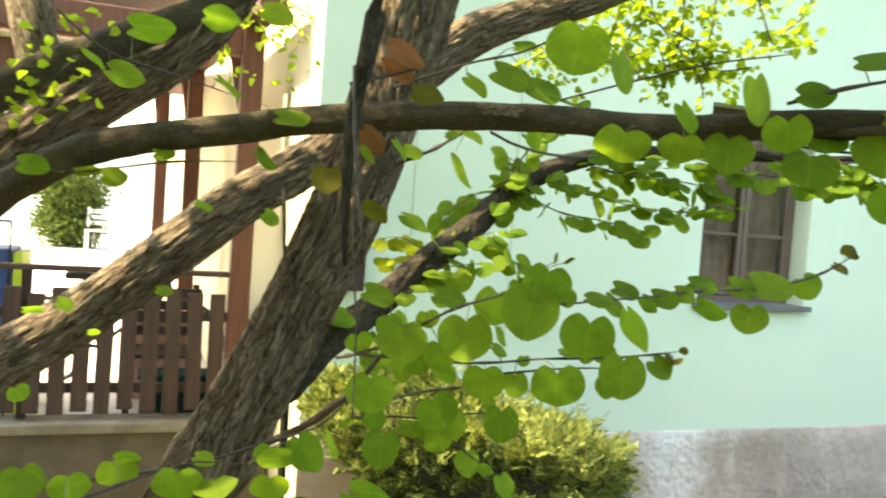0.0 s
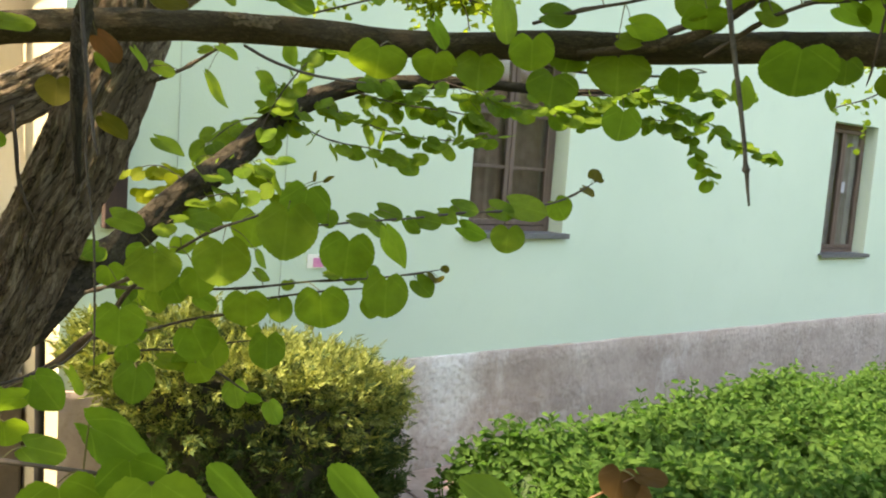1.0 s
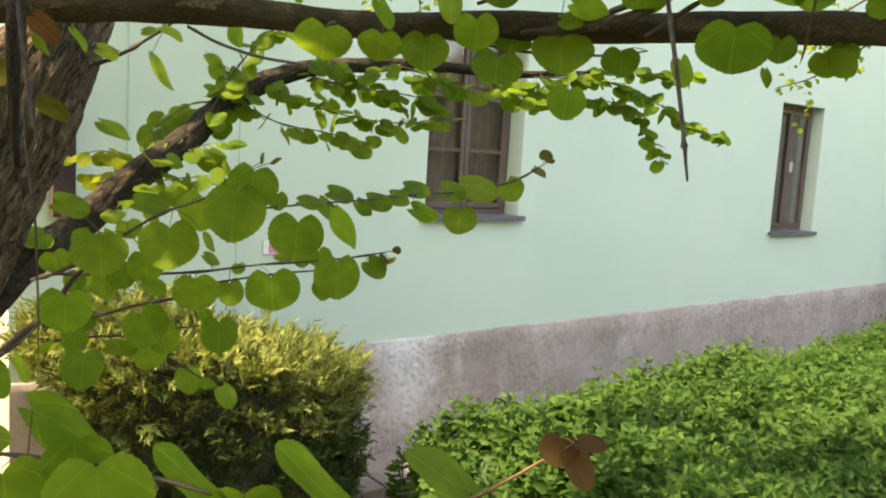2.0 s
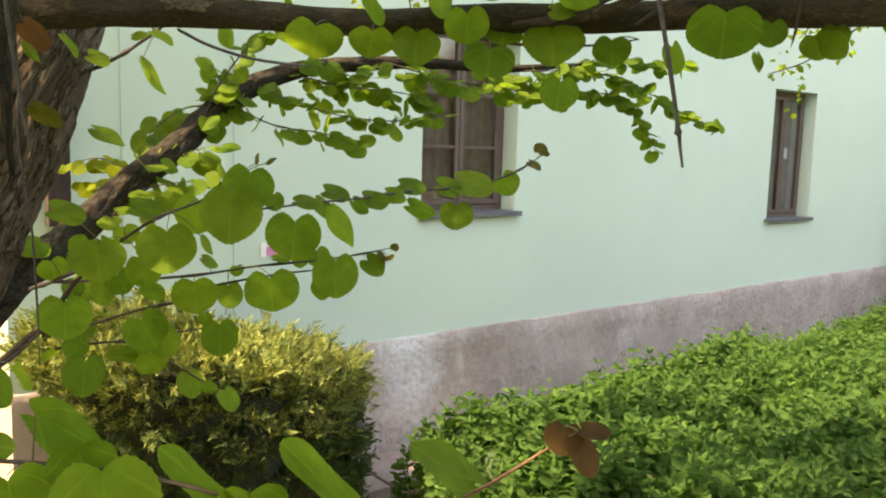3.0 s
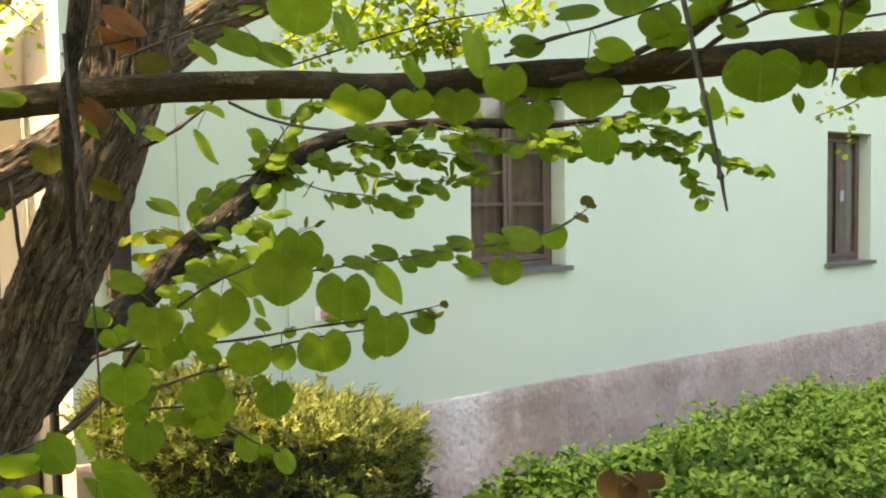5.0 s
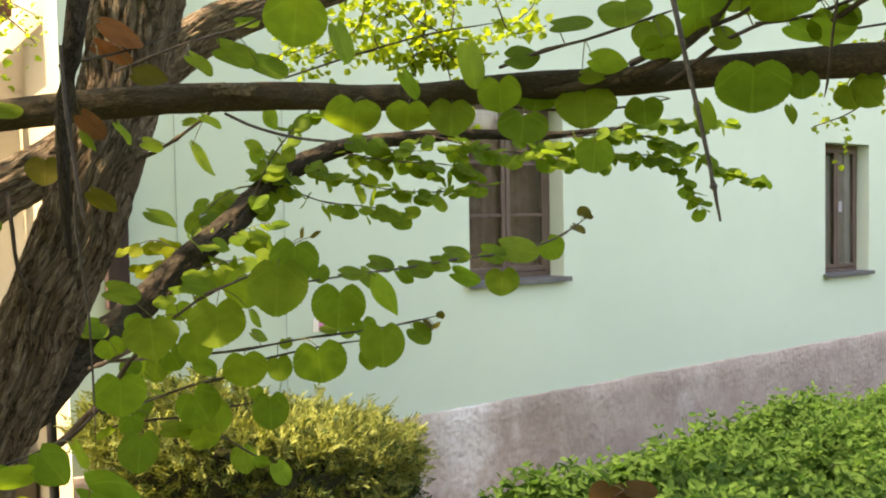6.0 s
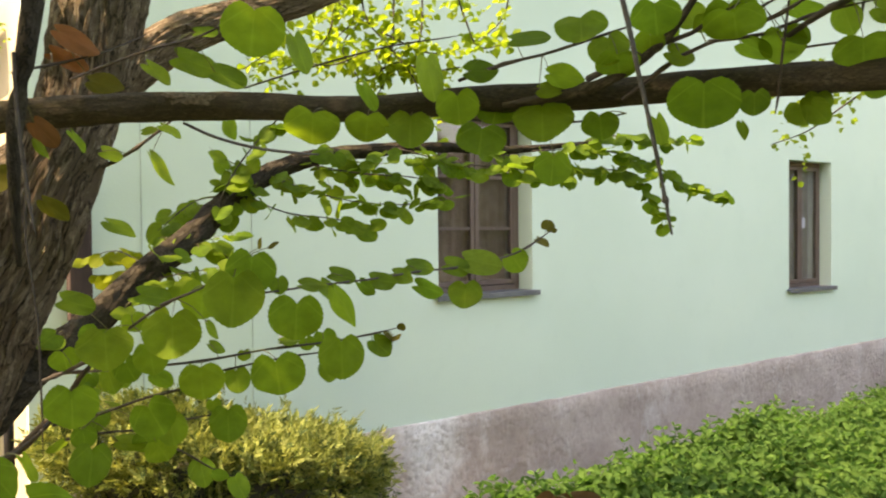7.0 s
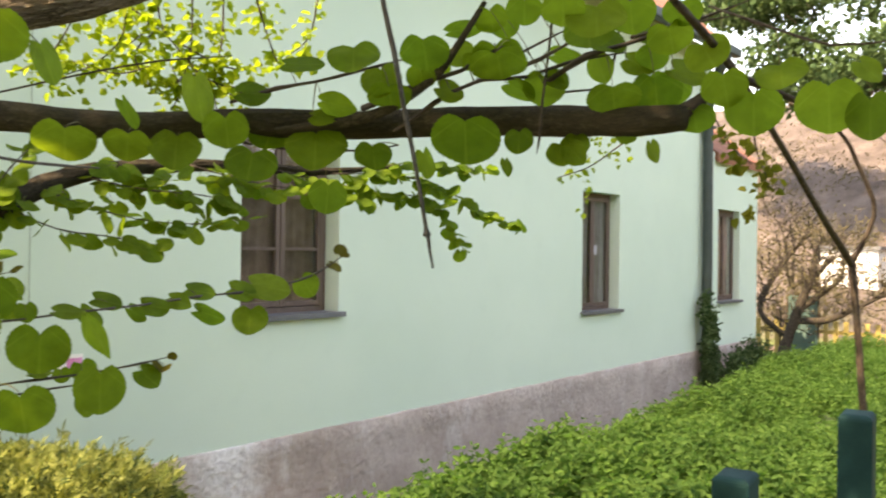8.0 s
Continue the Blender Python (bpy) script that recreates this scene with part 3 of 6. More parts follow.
    # lightning conductor cables down the wall
    for x in (2.193, 1.611):
        bm = bmesh.new()
        tube(bm, [(x, FRONT - 0.008, 0.74, 0.0025), (x + 0.004, FRONT - 0.010, 2.0, 0.0025), (x, FRONT - 0.008, 4.5, 0.0025)], 6, 0.2)
        parts.append(part("cable", bm, CABLE, house, "thin pale cable clipped to the wall"))
    for ob in house.children:
        ob.matrix_parent_inverse = place
    return house


house = build_house()

cab = part("meter_cabinet", boxes((1.262, 1.365, FRONT - 0.08, FRONT - 0.002, 1.60, 2.36), bevel=0.008), FENCE_WOOD)
tagged(cab, "narrow dark brown cabinet fixed to the house wall", "cabinet")
sign = thing("wall_sign", "small white and pink notice on the green wall", "sign", at=(2.328, FRONT - 0.004, 1.437))
part("board", boxes((0.025, 0.145, -0.006, 0, -0.052, 0.026)), PAPER, sign)
part("print", boxes((0.060, 0.140, -0.0085, -0.0065, -0.046, 0.006)), PINK, sign, "pink printed patch")
bm = bmesh.new()
tube(bm, [(0.972, 4.10, 0.0, 0.021), (0.968, 4.10, 0.6, 0.021), (0.962, 4.10, 1.36, 0.021)], 10, 0.2)
tagged(part("stake", bm, BLACK_METAL, smooth=True), "dark grey metal stake in the soil", "stake")

# ---- concrete slabs along the foot of the wall ----
apron = thing("pavement", "narrow strip of mauve-grey concrete slabs along the plinth", "pavement", kind="structure", at=(2.45, 4.14, 0))
bm = boxes((0.0, 0.492, -0.21, 0.235, 0.0, 0.085), bevel=0.008)
slab_mesh = bpy.data.meshes.new("slab")
bm.to_mesh(slab_mesh)
bm.free()
slab_mesh.materials.append(APRON)
rr = random.Random(5)
for k in range(16):
    slab = new("slab", slab_mesh)
    slab.parent = apron
    slab.matrix_basis = pose(k * 0.5, rr.uniform(-0.006, 0.004), rr.uniform(-0.008, 0.004), rr.uniform(-0.6, 0.6), rr.uniform(-0.5, 0.5), 0)

# ---- the porch beside the gable ----


def build_porch():
    base = thing("terrace", "raised terrace with a grey concrete edge", "terrace", kind="structure", at=(-1.5, 5.1, 0))
    inv = base.matrix_world.inverted()
    a = part("retaining_wall", boxes((-7.0, 1.02, 5.03, 5.22, -0.1, 0.69), bevel=0.012), SHADED_CONCRETE, base)
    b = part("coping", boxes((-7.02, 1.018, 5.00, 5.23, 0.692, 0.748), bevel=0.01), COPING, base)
    c = part("paving", boxes((-9.0, 0.44, 5.232, 31.8, 0.0, 0.60)), PAVING, base, "sunlit pale paving")
    for ob in (a, b, c):
        ob.matrix_parent_inverse = inv
    # fence
    fence = thing("picket_fence", "dark brown wooden picket fence on a concrete wall", "fence", at=(-1.5, 5.1, 0.748))
    inv = fence.matrix_world.inverted()
    obs = [part("rail", boxes((-4.0, 0.752, 5.085, 5.12, 0.90, 0.955), bevel=0.004), FENCE_WOOD, fence),
           part("rail", boxes((-4.0, 0.752, 5.085, 5.12, 1.31, 1.365), bevel=0.004), FENCE_WOOD, fence),
           part("handrail", boxes((-4.0, 0.752, 5.07, 5.13, 1.570, 1.600), bevel=0.006), FENCE_WOOD, fence, "thin dark handrail")]
    for x in (-3.9, -2.9, -1.6, -0.30):
        obs.append(part("post", boxes((x - 0.025, x + 0.025, 5.122, 5.172, 0.75, 1.57), bevel=0.004), FENCE_WOOD, fence))
    rr = random.Random(3)
    x = 0.70
    while x > -3.9:
        lo, hi, lean = 0.800 + rr.uniform(-0.018, 0.018), 1.470 + rr.uniform(-0.025, 0.025), rr.uniform(-0.006, 0.006)
        bm = boxes((x - 0.042, x + 0.042, 5.058, 5.083, lo, hi), bevel=0.004)
        for v in bm.verts:
            v.co.x += lean * (v.co.z - 1.1) / 0.3
        obs.append(part("picket", bm, FENCE_WOOD, fence))
        x -= 0.118
    for ob in obs:
        ob.matrix_parent_inverse = inv
    # posts, braces, beam along the gable
    porch = thing("porch", "red-brown timber porch with braced posts", "porch", at=(0.8, 5.12, 0.75))
    inv = porch.matrix_world.inverted()
    obs = []
    stands = ((0.815, 5.12, 0.061), (0.585, 7.2, 0.06), (0.350, 9.1, 0.058))
    for x, y, w in stands:
        obs.append(part("post", boxes((x - w, x + w, y - w, y + w, 0.602 if y > 6 else 0.75, 3.02), bevel=0.012), POST_WOOD, porch))
        bm = bmesh.new()
        tube(bm, [(x, y + 0.05, 2.42, 0.05), (x - 0.03, y + 0.30, 2.72, 0.05), (x - 0.06, y + 0.58, 3.03, 0.05)], 4, 0.1)
        obs.append(part("brace", bm, POST_WOOD, porch))
    beam = boxes((-0.075, 0.075, -0.45, 4.6, 3.022, 3.17), bevel=0.01)
    bmesh.ops.rotate(beam, cent=(0, 0, 0), matrix=Euler((0, 0, 0.1155)).to_matrix(), verts=beam.verts)
    bmesh.ops.translate(beam, vec=(0.815, 5.12, 0), verts=beam.verts)
    obs.append(part("beam", beam, POST_WOOD, porch))
    obs.append(part("beam", boxes((-4.0, 0.752, 5.07, 5.19, 2.84, 3.02), bevel=0.01), LINTEL_WOOD, porch))
    obs.append(part("fascia", boxes((-4.2, 0.10, 5.20, 5.23, 2.55, 2.80), bevel=0.004), LINTEL_WOOD, porch))
    obs.append(part("drip_edge", boxes((-4.2, 0.10, 5.192, 5.235, 2.802, 2.828), bevel=0.003), WHITE_PAINT, porch, "white metal drip edge"))
    obs.append(part("roof", boxes((-4.2, 0.10, 5.236, 6.6, 2.76, 2.82)), LINTEL_WOOD, porch, "boarded porch roof"))
    obs.append(part("roof", boxes((-1.9, 0.70, 5.3, 10.4, 3.172, 3.235)), LINTEL_WOOD, porch, "boarded roof over the gable side"))
    obs.append(part("post", boxes((-4.0, -3.87, 5.07, 5.19, 0.75, 2.838), bevel=0.01), POST_WOOD, porch))
    for ob in obs:
        ob.matrix_parent_inverse = inv


build_porch()

# ---- the katsura tree ----


def leaf_mesh(name, seed, material):
    """A round, heart-based katsura leaf one unit wide: tip along +y, scalloped rim, cupped and slightly waved."""
    rr = random.Random(seed)
    bm = bmesh.new()
    n = 64
    cup, wave, lop = rr.uniform(0.03, 0.13), rr.uniform(0.015, 0.04), rr.uniform(-0.04, 0.04)
    twist = rr.uniform(0, 6.28)
    deep, point = rr.uniform(0.34, 0.55), rr.uniform(1.04, 1.11)
    rings = []
    for f in (0.58, 1.0):
        ring = []
        for i in range(n):
            a = 2 * math.pi * i / n - math.pi / 2
            r = 0.5 * (1 + 0.05 * math.sin(a)) + lop * math.cos(a) * 0.5
            notch = max(0.0, 1 - abs((i if i < n / 2 else n - i)) / 4.9)
            r *= 1 - deep * notch
            r *= 1 + (point - 1) * math.exp(-((i - n / 2) / 3.2) ** 2)
            if f == 1.0:
                r *= 1 + (0.013 if i % 2 else -0.015)
            x, y = r * f * math.cos(a), r * f * math.sin(a)
            z = cup * (x * x * 2.2 + y * y * 0.6) - 0.05 * abs(x) * f + wave * f * math.sin(3 * a + twist)
            ring.append(bm.verts.new((x, y, z)))
        rings.append(ring)
    hub = bm.verts.new((0, -0.06, 0))
    for i in range(n):
        j = (i + 1) % n
        bm.faces.new((hub, rings[0][i], rings[0][j]))
        for p, q in zip(rings[:-1], rings[1:]):
            bm.faces.new((p[i], q[i], q[j], p[j]))
    me = bpy.data.meshes.new(name)
    bm.to_mesh(me)
    bm.free()
    me.materials.append(material)
    me.polygons.foreach_set("use_smooth", [True] * len(me.polygons))
    return me


LEAVES = {key: [leaf_mesh("leaf", 10 * k + s, mat) for s in range(6)]
          for k, (key, mat) in enumerate({"green": LEAF, "young": LEAF_YOUNG, "olive": LEAF_OLIVE, "rust": LEAF_RUST, "russet": LEAF_RUSSET}.items())}
katsura = thing("katsura_tree", "old katsura tree with leaning furrowed trunk and round green leaves", "tree", at=(0.15, 1.75, 0))
KAT_INV = katsura.matrix_world.inverted()
leaf_rng = random.Random(21)


def tree_part(name, bm, material, label="", parent=None, smooth=True):
    ob = part(name, bm, material, parent or katsura, label, smooth)
    if parent is None:
        ob.matrix_parent_inverse = KAT_INV
    return ob


def add_leaf(parent, x, y, z, size, rx, ry, rz, look_of="green", label=""):
    ob = new("leaf", leaf_rng.choice(LEAVES[look_of]))
    ob.parent = parent
    ob.matrix_parent_inverse = parent.matrix_world.inverted() if parent is not katsura else KAT_INV
    ob.matrix_basis = pose(x, y, z, rx, ry, rz) @ Matrix.Diagonal((size, size, size, 1))
    return tagged(ob, label)


def tapered(points):
    """The stem drawn out to a thin tip."""
    return [(x, y, z, r * (0.68 if k < len(points) - 1 else 0.3)) for k, (x, y, z, r) in enumerate(points)]


def nearest(rows, p):
    return min(rows, key=lambda q: (Vector(q[:3]) - p).length)


def spray(stem, leaves=(), look_of="green", label="", stalks=TWIG, more=()):
    """A leafy twig: its stem, thin leaf stalks from the stem to each leaf's base, and the leaves."""
    bm = bmesh.new()
    rows = tube(bm, tapered(stem), 6, 0.025, 0.12, 60, knots=True)
    groups = [(leaves, look_of)] + list(more)
    twig = tree_part("twig", bm, stalks, label)
    bpy.context.view_layer.update()
    for group, kind in groups:
        for x, y, z, size, rx, ry, rz in group:
            m = pose(x, y, z, rx, ry, rz)
            foot = m @ Vector((0, -0.30 * size, 0))
            root = Vector(nearest(rows, foot)[:3])
            gap = (root - foot).length
            if 0.006 < gap < 0.10:
                bend = (root + foot) / 2 + Vector((0, 0, 0.10 * gap))
                sb = bmesh.new()
                tube(sb, [(*root, 0.0009), (*bend, 0.0007), (*foot, 0.0006)], 4, 0.03)
                stalk = part("leaf_stalk", sb, STALK, twig)
                stalk.matrix_parent_inverse = twig.matrix_world.inverted()
    for group, kind in groups:
        for row in group:
            add_leaf(twig, *row, look_of=kind)
    return twig


def limb(name, points, material, sides=14, step=0.03, rough=0.10, freq=9.0, ridges=0.0, label=""):
    bm = bmesh.new()
    tube(bm, points, sides, step, rough, freq, ridges)
    return tree_part(name, bm, material, label)


TRUNK = [(0.703, 1.959, 0.983, 0.0911), (0.752, 1.942, 1.107, 0.0839), (0.784, 1.927, 1.195, 0.0781), (0.822, 1.907, 1.299, 0.0754),
    (0.86, 1.888, 1.405, 0.0738), (0.892, 1.86, 1.513, 0.0727), (0.926, 1.844, 1.621, 0.0742), (0.955, 1.833, 1.73, 0.0736), (1, 1.834, 1.9, 0.0773),
    (1.033, 1.847, 2.074, 0.0855), (1.062, 1.863, 2.255, 0.0824), (1.11, 1.904, 2.576, 0.0759)]
foot = TRUNK[0]
root_x, root_y = foot[0] - 0.10, foot[1] - 0.02
limb("trunk", [(root_x - 0.22, root_y, -0.55, 0.27), (root_x - 0.15, root_y, -0.30, 0.20), (root_x - 0.04, root_y, 0.30, 0.145)] + TRUNK,
     BARK, 150, 0.006, 0.07, 4.5, 0.0075, "leaning trunk with deeply furrowed grey-brown bark")
LOW = [(0.841, 1.944, 1.226, 0.0414), (0.887, 1.93, 1.272, 0.0397), (0.955, 1.949, 1.336, 0.0378), (1.072, 2.006, 1.405, 0.0356),
    (1.222, 2.074, 1.51, 0.0346), (1.391, 2.152, 1.614, 0.0333), (1.617, 2.258, 1.767, 0.0321), (1.859, 2.27, 1.87, 0.0241),
    (2.19, 2.172, 1.927, 0.0183), (2.483, 2.042, 1.942, 0.0133), (2.688, 1.964, 1.974, 0.0078), (2.863, 1.9, 2.009, 0.003)]
limb("branch", LOW, BARK_LOW, 40, 0.008, 0.16, 17.0, 0.0024, "arching grey-brown bough")
HORIZ = [(-0.36, 2.46, 0.55, 0.075), (-0.14, 2.39, 0.98, 0.064), (0.01, 2.294, 1.209, 0.0569), (0.191, 2.045, 1.465, 0.0435), (0.288, 1.91, 1.575, 0.0353), (0.37, 1.804, 1.644, 0.03), (0.463, 1.714, 1.698, 0.0264),
    (0.628, 1.574, 1.741, 0.0237), (0.765, 1.449, 1.773, 0.0219), (0.954, 1.267, 1.794, 0.0198), (1.093, 1.099, 1.791, 0.0178),
    (1.193, 0.982, 1.805, 0.0182), (1.272, 0.856, 1.809, 0.0183), (1.352, 0.743, 1.821, 0.0185), (1.426, 0.636, 1.828, 0.02),
    (1.413, 0.531, 1.819, 0.0186), (1.445, 0.482, 1.826, 0.0152)]
limb("branch", HORIZ, BARK_BOUGH, 36, 0.010, 0.11, 16.0, 0.0009, "long level bough with smooth grey-brown bark")
rr = random.Random(4)
for k in range(16):
    bm = bmesh.new()
    box(bm, -0.008, 0.008, -0.0012, 0.0012, -0.002, 0.002)
    for v in bm.verts:
        v.co += Vector((rr.uniform(-0.005, 0.005), rr.uniform(-0.001, 0.001), rr.uniform(-0.002, 0.002)))
    flake = tree_part("bark_flake", bm, SCAR, "torn pale bark at an old scar", smooth=False)
    run = rr.uniform(-0.028, 0.028)
    flake.matrix_basis = pose(0.930 + 0.75 * run, 1.263 - 0.66 * run, 1.800 + rr.uniform(-0.006, 0.004), rr.uniform(-30, 30), rr.uniform(-25, 25), -41 + rr.uniform(-12, 12))
HORIZ_TIP = [(1.441, 0.488, 1.828, 0.0117), (1.453, 0.468, 1.846, 0.0083), (1.474, 0.434, 1.876, 0.0062), (1.518, 0.403, 1.872, 0.0049),
    (1.578, 0.367, 1.86, 0.0036)]
limb("branch", HORIZ_TIP, BARK_SMOOTH, 10)
LIMB = [(-0.52, 2.50, -0.55, 0.17), (-0.43, 2.50, 0.10, 0.125), (-0.22, 2.42, 0.64, 0.092), (0.04, 2.378, 0.947, 0.0748), (0.277, 2.346, 1.162, 0.0653), (0.483, 2.337, 1.314, 0.0629), (0.675, 2.303, 1.491, 0.0605),
    (0.832, 2.286, 1.633, 0.0579), (1.044, 2.275, 1.791, 0.0574), (1.228, 2.28, 1.988, 0.0596), (1.382, 2.252, 2.134, 0.0546),
    (1.552, 2.226, 2.225, 0.0466), (1.756, 2.181, 2.317, 0.0397), (2, 2.175, 2.46, 0.0331)]
limb("branch", LIMB, BARK, 90, 0.008, 0.10, 7.0, 0.005, "rising side stem with rough bark")
BIGLIMB = [(-0.47, 2.48, 0.0, 0.14), (-0.36, 2.42, 0.60, 0.118), (-0.15, 2.25, 1.13, 0.096), (0.032, 2.122, 1.372, 0.0828), (0.186, 2.05, 1.522, 0.0745), (0.314, 1.991, 1.659, 0.0683), (0.443, 1.95, 1.794, 0.0655), (0.524, 1.928, 1.858, 0.062),
    (0.598, 1.911, 1.93, 0.057), (0.658, 1.906, 2.011, 0.053), (0.7, 1.911, 2.098, 0.049), (0.755, 1.923, 2.249, 0.044)]
limb("branch", BIGLIMB, BARK, 90, 0.008, 0.10, 6.0, 0.005, "thick rising limb with rough bark")
UPLIMB = [(-0.24, 2.28, 1.02, 0.055), (-0.04, 1.99, 1.46, 0.044), (0.144, 1.853, 1.652, 0.0377), (0.266, 1.795, 1.739, 0.0341), (0.357, 1.751, 1.8, 0.0305), (0.466, 1.721, 1.867, 0.0273),
    (0.572, 1.703, 1.931, 0.0242), (0.686, 1.704, 2.013, 0.0212)]
limb("branch", UPLIMB, BARK_BOUGH, 16)
LEFTSTEM = [(0.41, 2.222, 1.647, 0.041), (0.372, 2.249, 1.788, 0.0435), (0.339, 2.273, 1.929, 0.0459), (0.311, 2.329, 2.078, 0.0491)]
limb("branch", LEFTSTEM, BARK, 20, 0.02, 0.1, 7.0, 0.004)
STICK = [(0.728, 1.244, 1.947, 0.0142), (0.716, 1.227, 1.88, 0.0126), (0.706, 1.222, 1.799, 0.0111), (0.694, 1.205, 1.724, 0.009),
    (0.691, 1.194, 1.672, 0.007), (0.693, 1.191, 1.621, 0.0051), (0.697, 1.187, 1.571, 0.0025)]
limb("branch", STICK, BARK_LOW, 16, label="dark hanging dead stub")
for points in ([(0.694, 1.22, 1.813, 0.0029), (0.692, 1.193, 1.742, 0.0032), (0.692, 1.165, 1.683, 0.0031), (0.695, 1.149, 1.633, 0.0031),
    (0.697, 1.134, 1.604, 0.0018)],
               [(0.698, 1.173, 1.659, 0.0022), (0.698, 1.173, 1.603, 0.0019), (0.709, 1.162, 1.515, 0.0019), (0.714, 1.157, 1.427, 0.0019),
    (0.716, 1.153, 1.365, 0.0013)],
               [(0.948, 1.313, 1.773, 0.0033), (1.041, 1.39, 1.769, 0.0036), (1.195, 1.521, 1.777, 0.0041), (1.468, 1.814, 1.815, 0.0052),
    (1.836, 2.223, 1.872, 0.0068)],
               [(0.979, 1.204, 1.815, 0.0019), (1.047, 1.116, 1.848, 0.0019), (1.114, 1.055, 1.875, 0.0019), (1.158, 1.015, 1.886, 0.0015),
    (1.181, 0.994, 1.892, 0.0015)],
               [(1.336, 0.612, 2.029, 0.0032), (1.333, 0.613, 1.915, 0.0025), (1.337, 0.622, 1.841, 0.0026), (1.354, 0.633, 1.793, 0.0026),
    (1.362, 0.64, 1.775, 0.001)],
               [(1.306, 0.695, 1.866, 0.0028), (1.32, 0.634, 1.897, 0.0024), (1.342, 0.579, 1.927, 0.002)],
               [(1.394, 0.558, 1.878, 0.0024), (1.396, 0.552, 1.925, 0.0024), (1.396, 0.549, 1.98, 0.0021)],
               [(1.366, 0.639, 1.851, 0.0021), (1.411, 0.569, 1.862, 0.0021), (1.451, 0.507, 1.863, 0.0014)],
               [(1.357, 0.522, 1.906, 0.0033), (1.365, 0.472, 1.916, 0.0029), (1.369, 0.411, 1.92, 0.0022)],
               [(0.786, 1.804, 1.664, 0.0053), (0.794, 1.797, 1.59, 0.0053), (0.804, 1.799, 1.526, 0.0054), (0.835, 1.803, 1.462, 0.0044)]):
    limb("twig", tapered(points), TWIG, 6, 0.03, 0.15, 50)
limb("branch", [(1.196, 0.925, 1.793, 0.0037), (1.21, 0.872, 1.797, 0.0064), (1.236, 0.822, 1.808, 0.007), (1.254, 0.779, 1.827, 0.0061),
    (1.271, 0.737, 1.861, 0.0054), (1.266, 0.701, 1.896, 0.0045), (1.271, 0.67, 1.944, 0.0032)], BARK_BOUGH, 14, 0.012, 0.12, 25.0, 0.0004, "slim side branch that rises from the level bough")
DEADTWIG = [(1.128, 0.746, 2.03, 0.0033), (1.141, 0.719, 1.905, 0.003), (1.151, 0.71, 1.858, 0.003), (1.152, 0.696, 1.802, 0.0027),
    (1.161, 0.686, 1.749, 0.0026), (1.162, 0.672, 1.695, 0.0023), (1.166, 0.668, 1.668, 0.0025), (1.167, 0.667, 1.662, 0.0047),
    (1.168, 0.666, 1.658, 0.0023), (1.169, 0.664, 1.645, 0.0018), (1.172, 0.661, 1.626, 0.0012)]
limb("twig", DEADTWIG, DEAD_TWIG, 8, 0.02, 0.18, 60, label="bare hanging dead twig")
SHOOT = [(0.791, 1.746, 1.183, 0.0068), (0.817, 1.668, 1.229, 0.007), (0.831, 1.615, 1.261, 0.0073), (0.844, 1.564, 1.301, 0.0072),
    (0.859, 1.51, 1.344, 0.0053), (0.87, 1.473, 1.392, 0.0039), (0.883, 1.462, 1.413, 0.0034)]
limb("twig", SHOOT, BARK_SMOOTH, 8, 0.02, 0.1, 30)

LEVEL = [(1.02, 1.099, 1.762, 0.074, -148, -1, 144), (1.072, 1.051, 1.763, 0.059, -146, -4, 141), (1.114, 1.013, 1.763, 0.065, -55, 1, 137),
    (1.161, 0.93, 1.748, 0.065, -50, -4, 133), (1.124, 0.936, 1.785, 0.055, -132, 6, 133), (1.219, 0.878, 1.775, 0.079, -50, 3, 128),
    (1.277, 0.905, 1.719, 0.052, -120, -4, 128), (1.257, 0.815, 1.767, 0.048, -139, 6, 123), (1.053, 1.029, 1.798, 0.044, -123, 4, 73),
    (1.118, 0.983, 1.828, 0.064, -85, 17, -166), (1.211, 0.952, 1.789, 0.053, -44, -9, 133)]
spray([(0.941, 1.305, 1.776, 0.0028), (1.007, 1.219, 1.779, 0.0024), (1.077, 1.141, 1.784, 0.0024), (1.151, 1.047, 1.788, 0.0023),
    (1.227, 0.951, 1.776, 0.0023), (1.281, 0.862, 1.777, 0.0022), (1.281, 0.794, 1.781, 0.0021)], LEVEL)
spray([(0.807, 1.36, 1.819, 0.0027), (0.855, 1.236, 1.847, 0.0022), (0.879, 1.133, 1.855, 0.0021), (0.903, 1.057, 1.88, 0.002)],
      [(0.898, 1.048, 1.854, 0.075, -138, -4, 149), (0.949, 1.029, 1.834, 0.052, -77, 22, -154), (0.893, 1.187, 1.833, 0.059, -22, 44, -130),
    (0.931, 1.166, 1.818, 0.05, -23, 45, -133), (0.904, 1.178, 1.871, 0.033, 6, 40, -115), (0.859, 1.218, 1.819, 0.043, -43, 30, -132)])
spray([(1.167, 0.979, 1.827, 0.0037), (1.181, 0.913, 1.842, 0.0029), (1.202, 0.867, 1.851, 0.0028), (1.221, 0.822, 1.863, 0.0028),
    (1.255, 0.765, 1.883, 0.002)],
      [(1.186, 0.881, 1.87, 0.056, 5, 35, -139), (1.164, 0.941, 1.834, 0.048, 0, 49, -137), (1.196, 0.804, 1.875, 0.064, -48, 6, 124),
    (1.23, 0.787, 1.854, 0.051, -66, 11, 121), (1.23, 0.773, 1.833, 0.054, -154, 6, 122), (1.204, 0.837, 1.821, 0.051, -169, 22, 44),
    (1.207, 0.861, 1.807, 0.035, -1, 48, -142)])
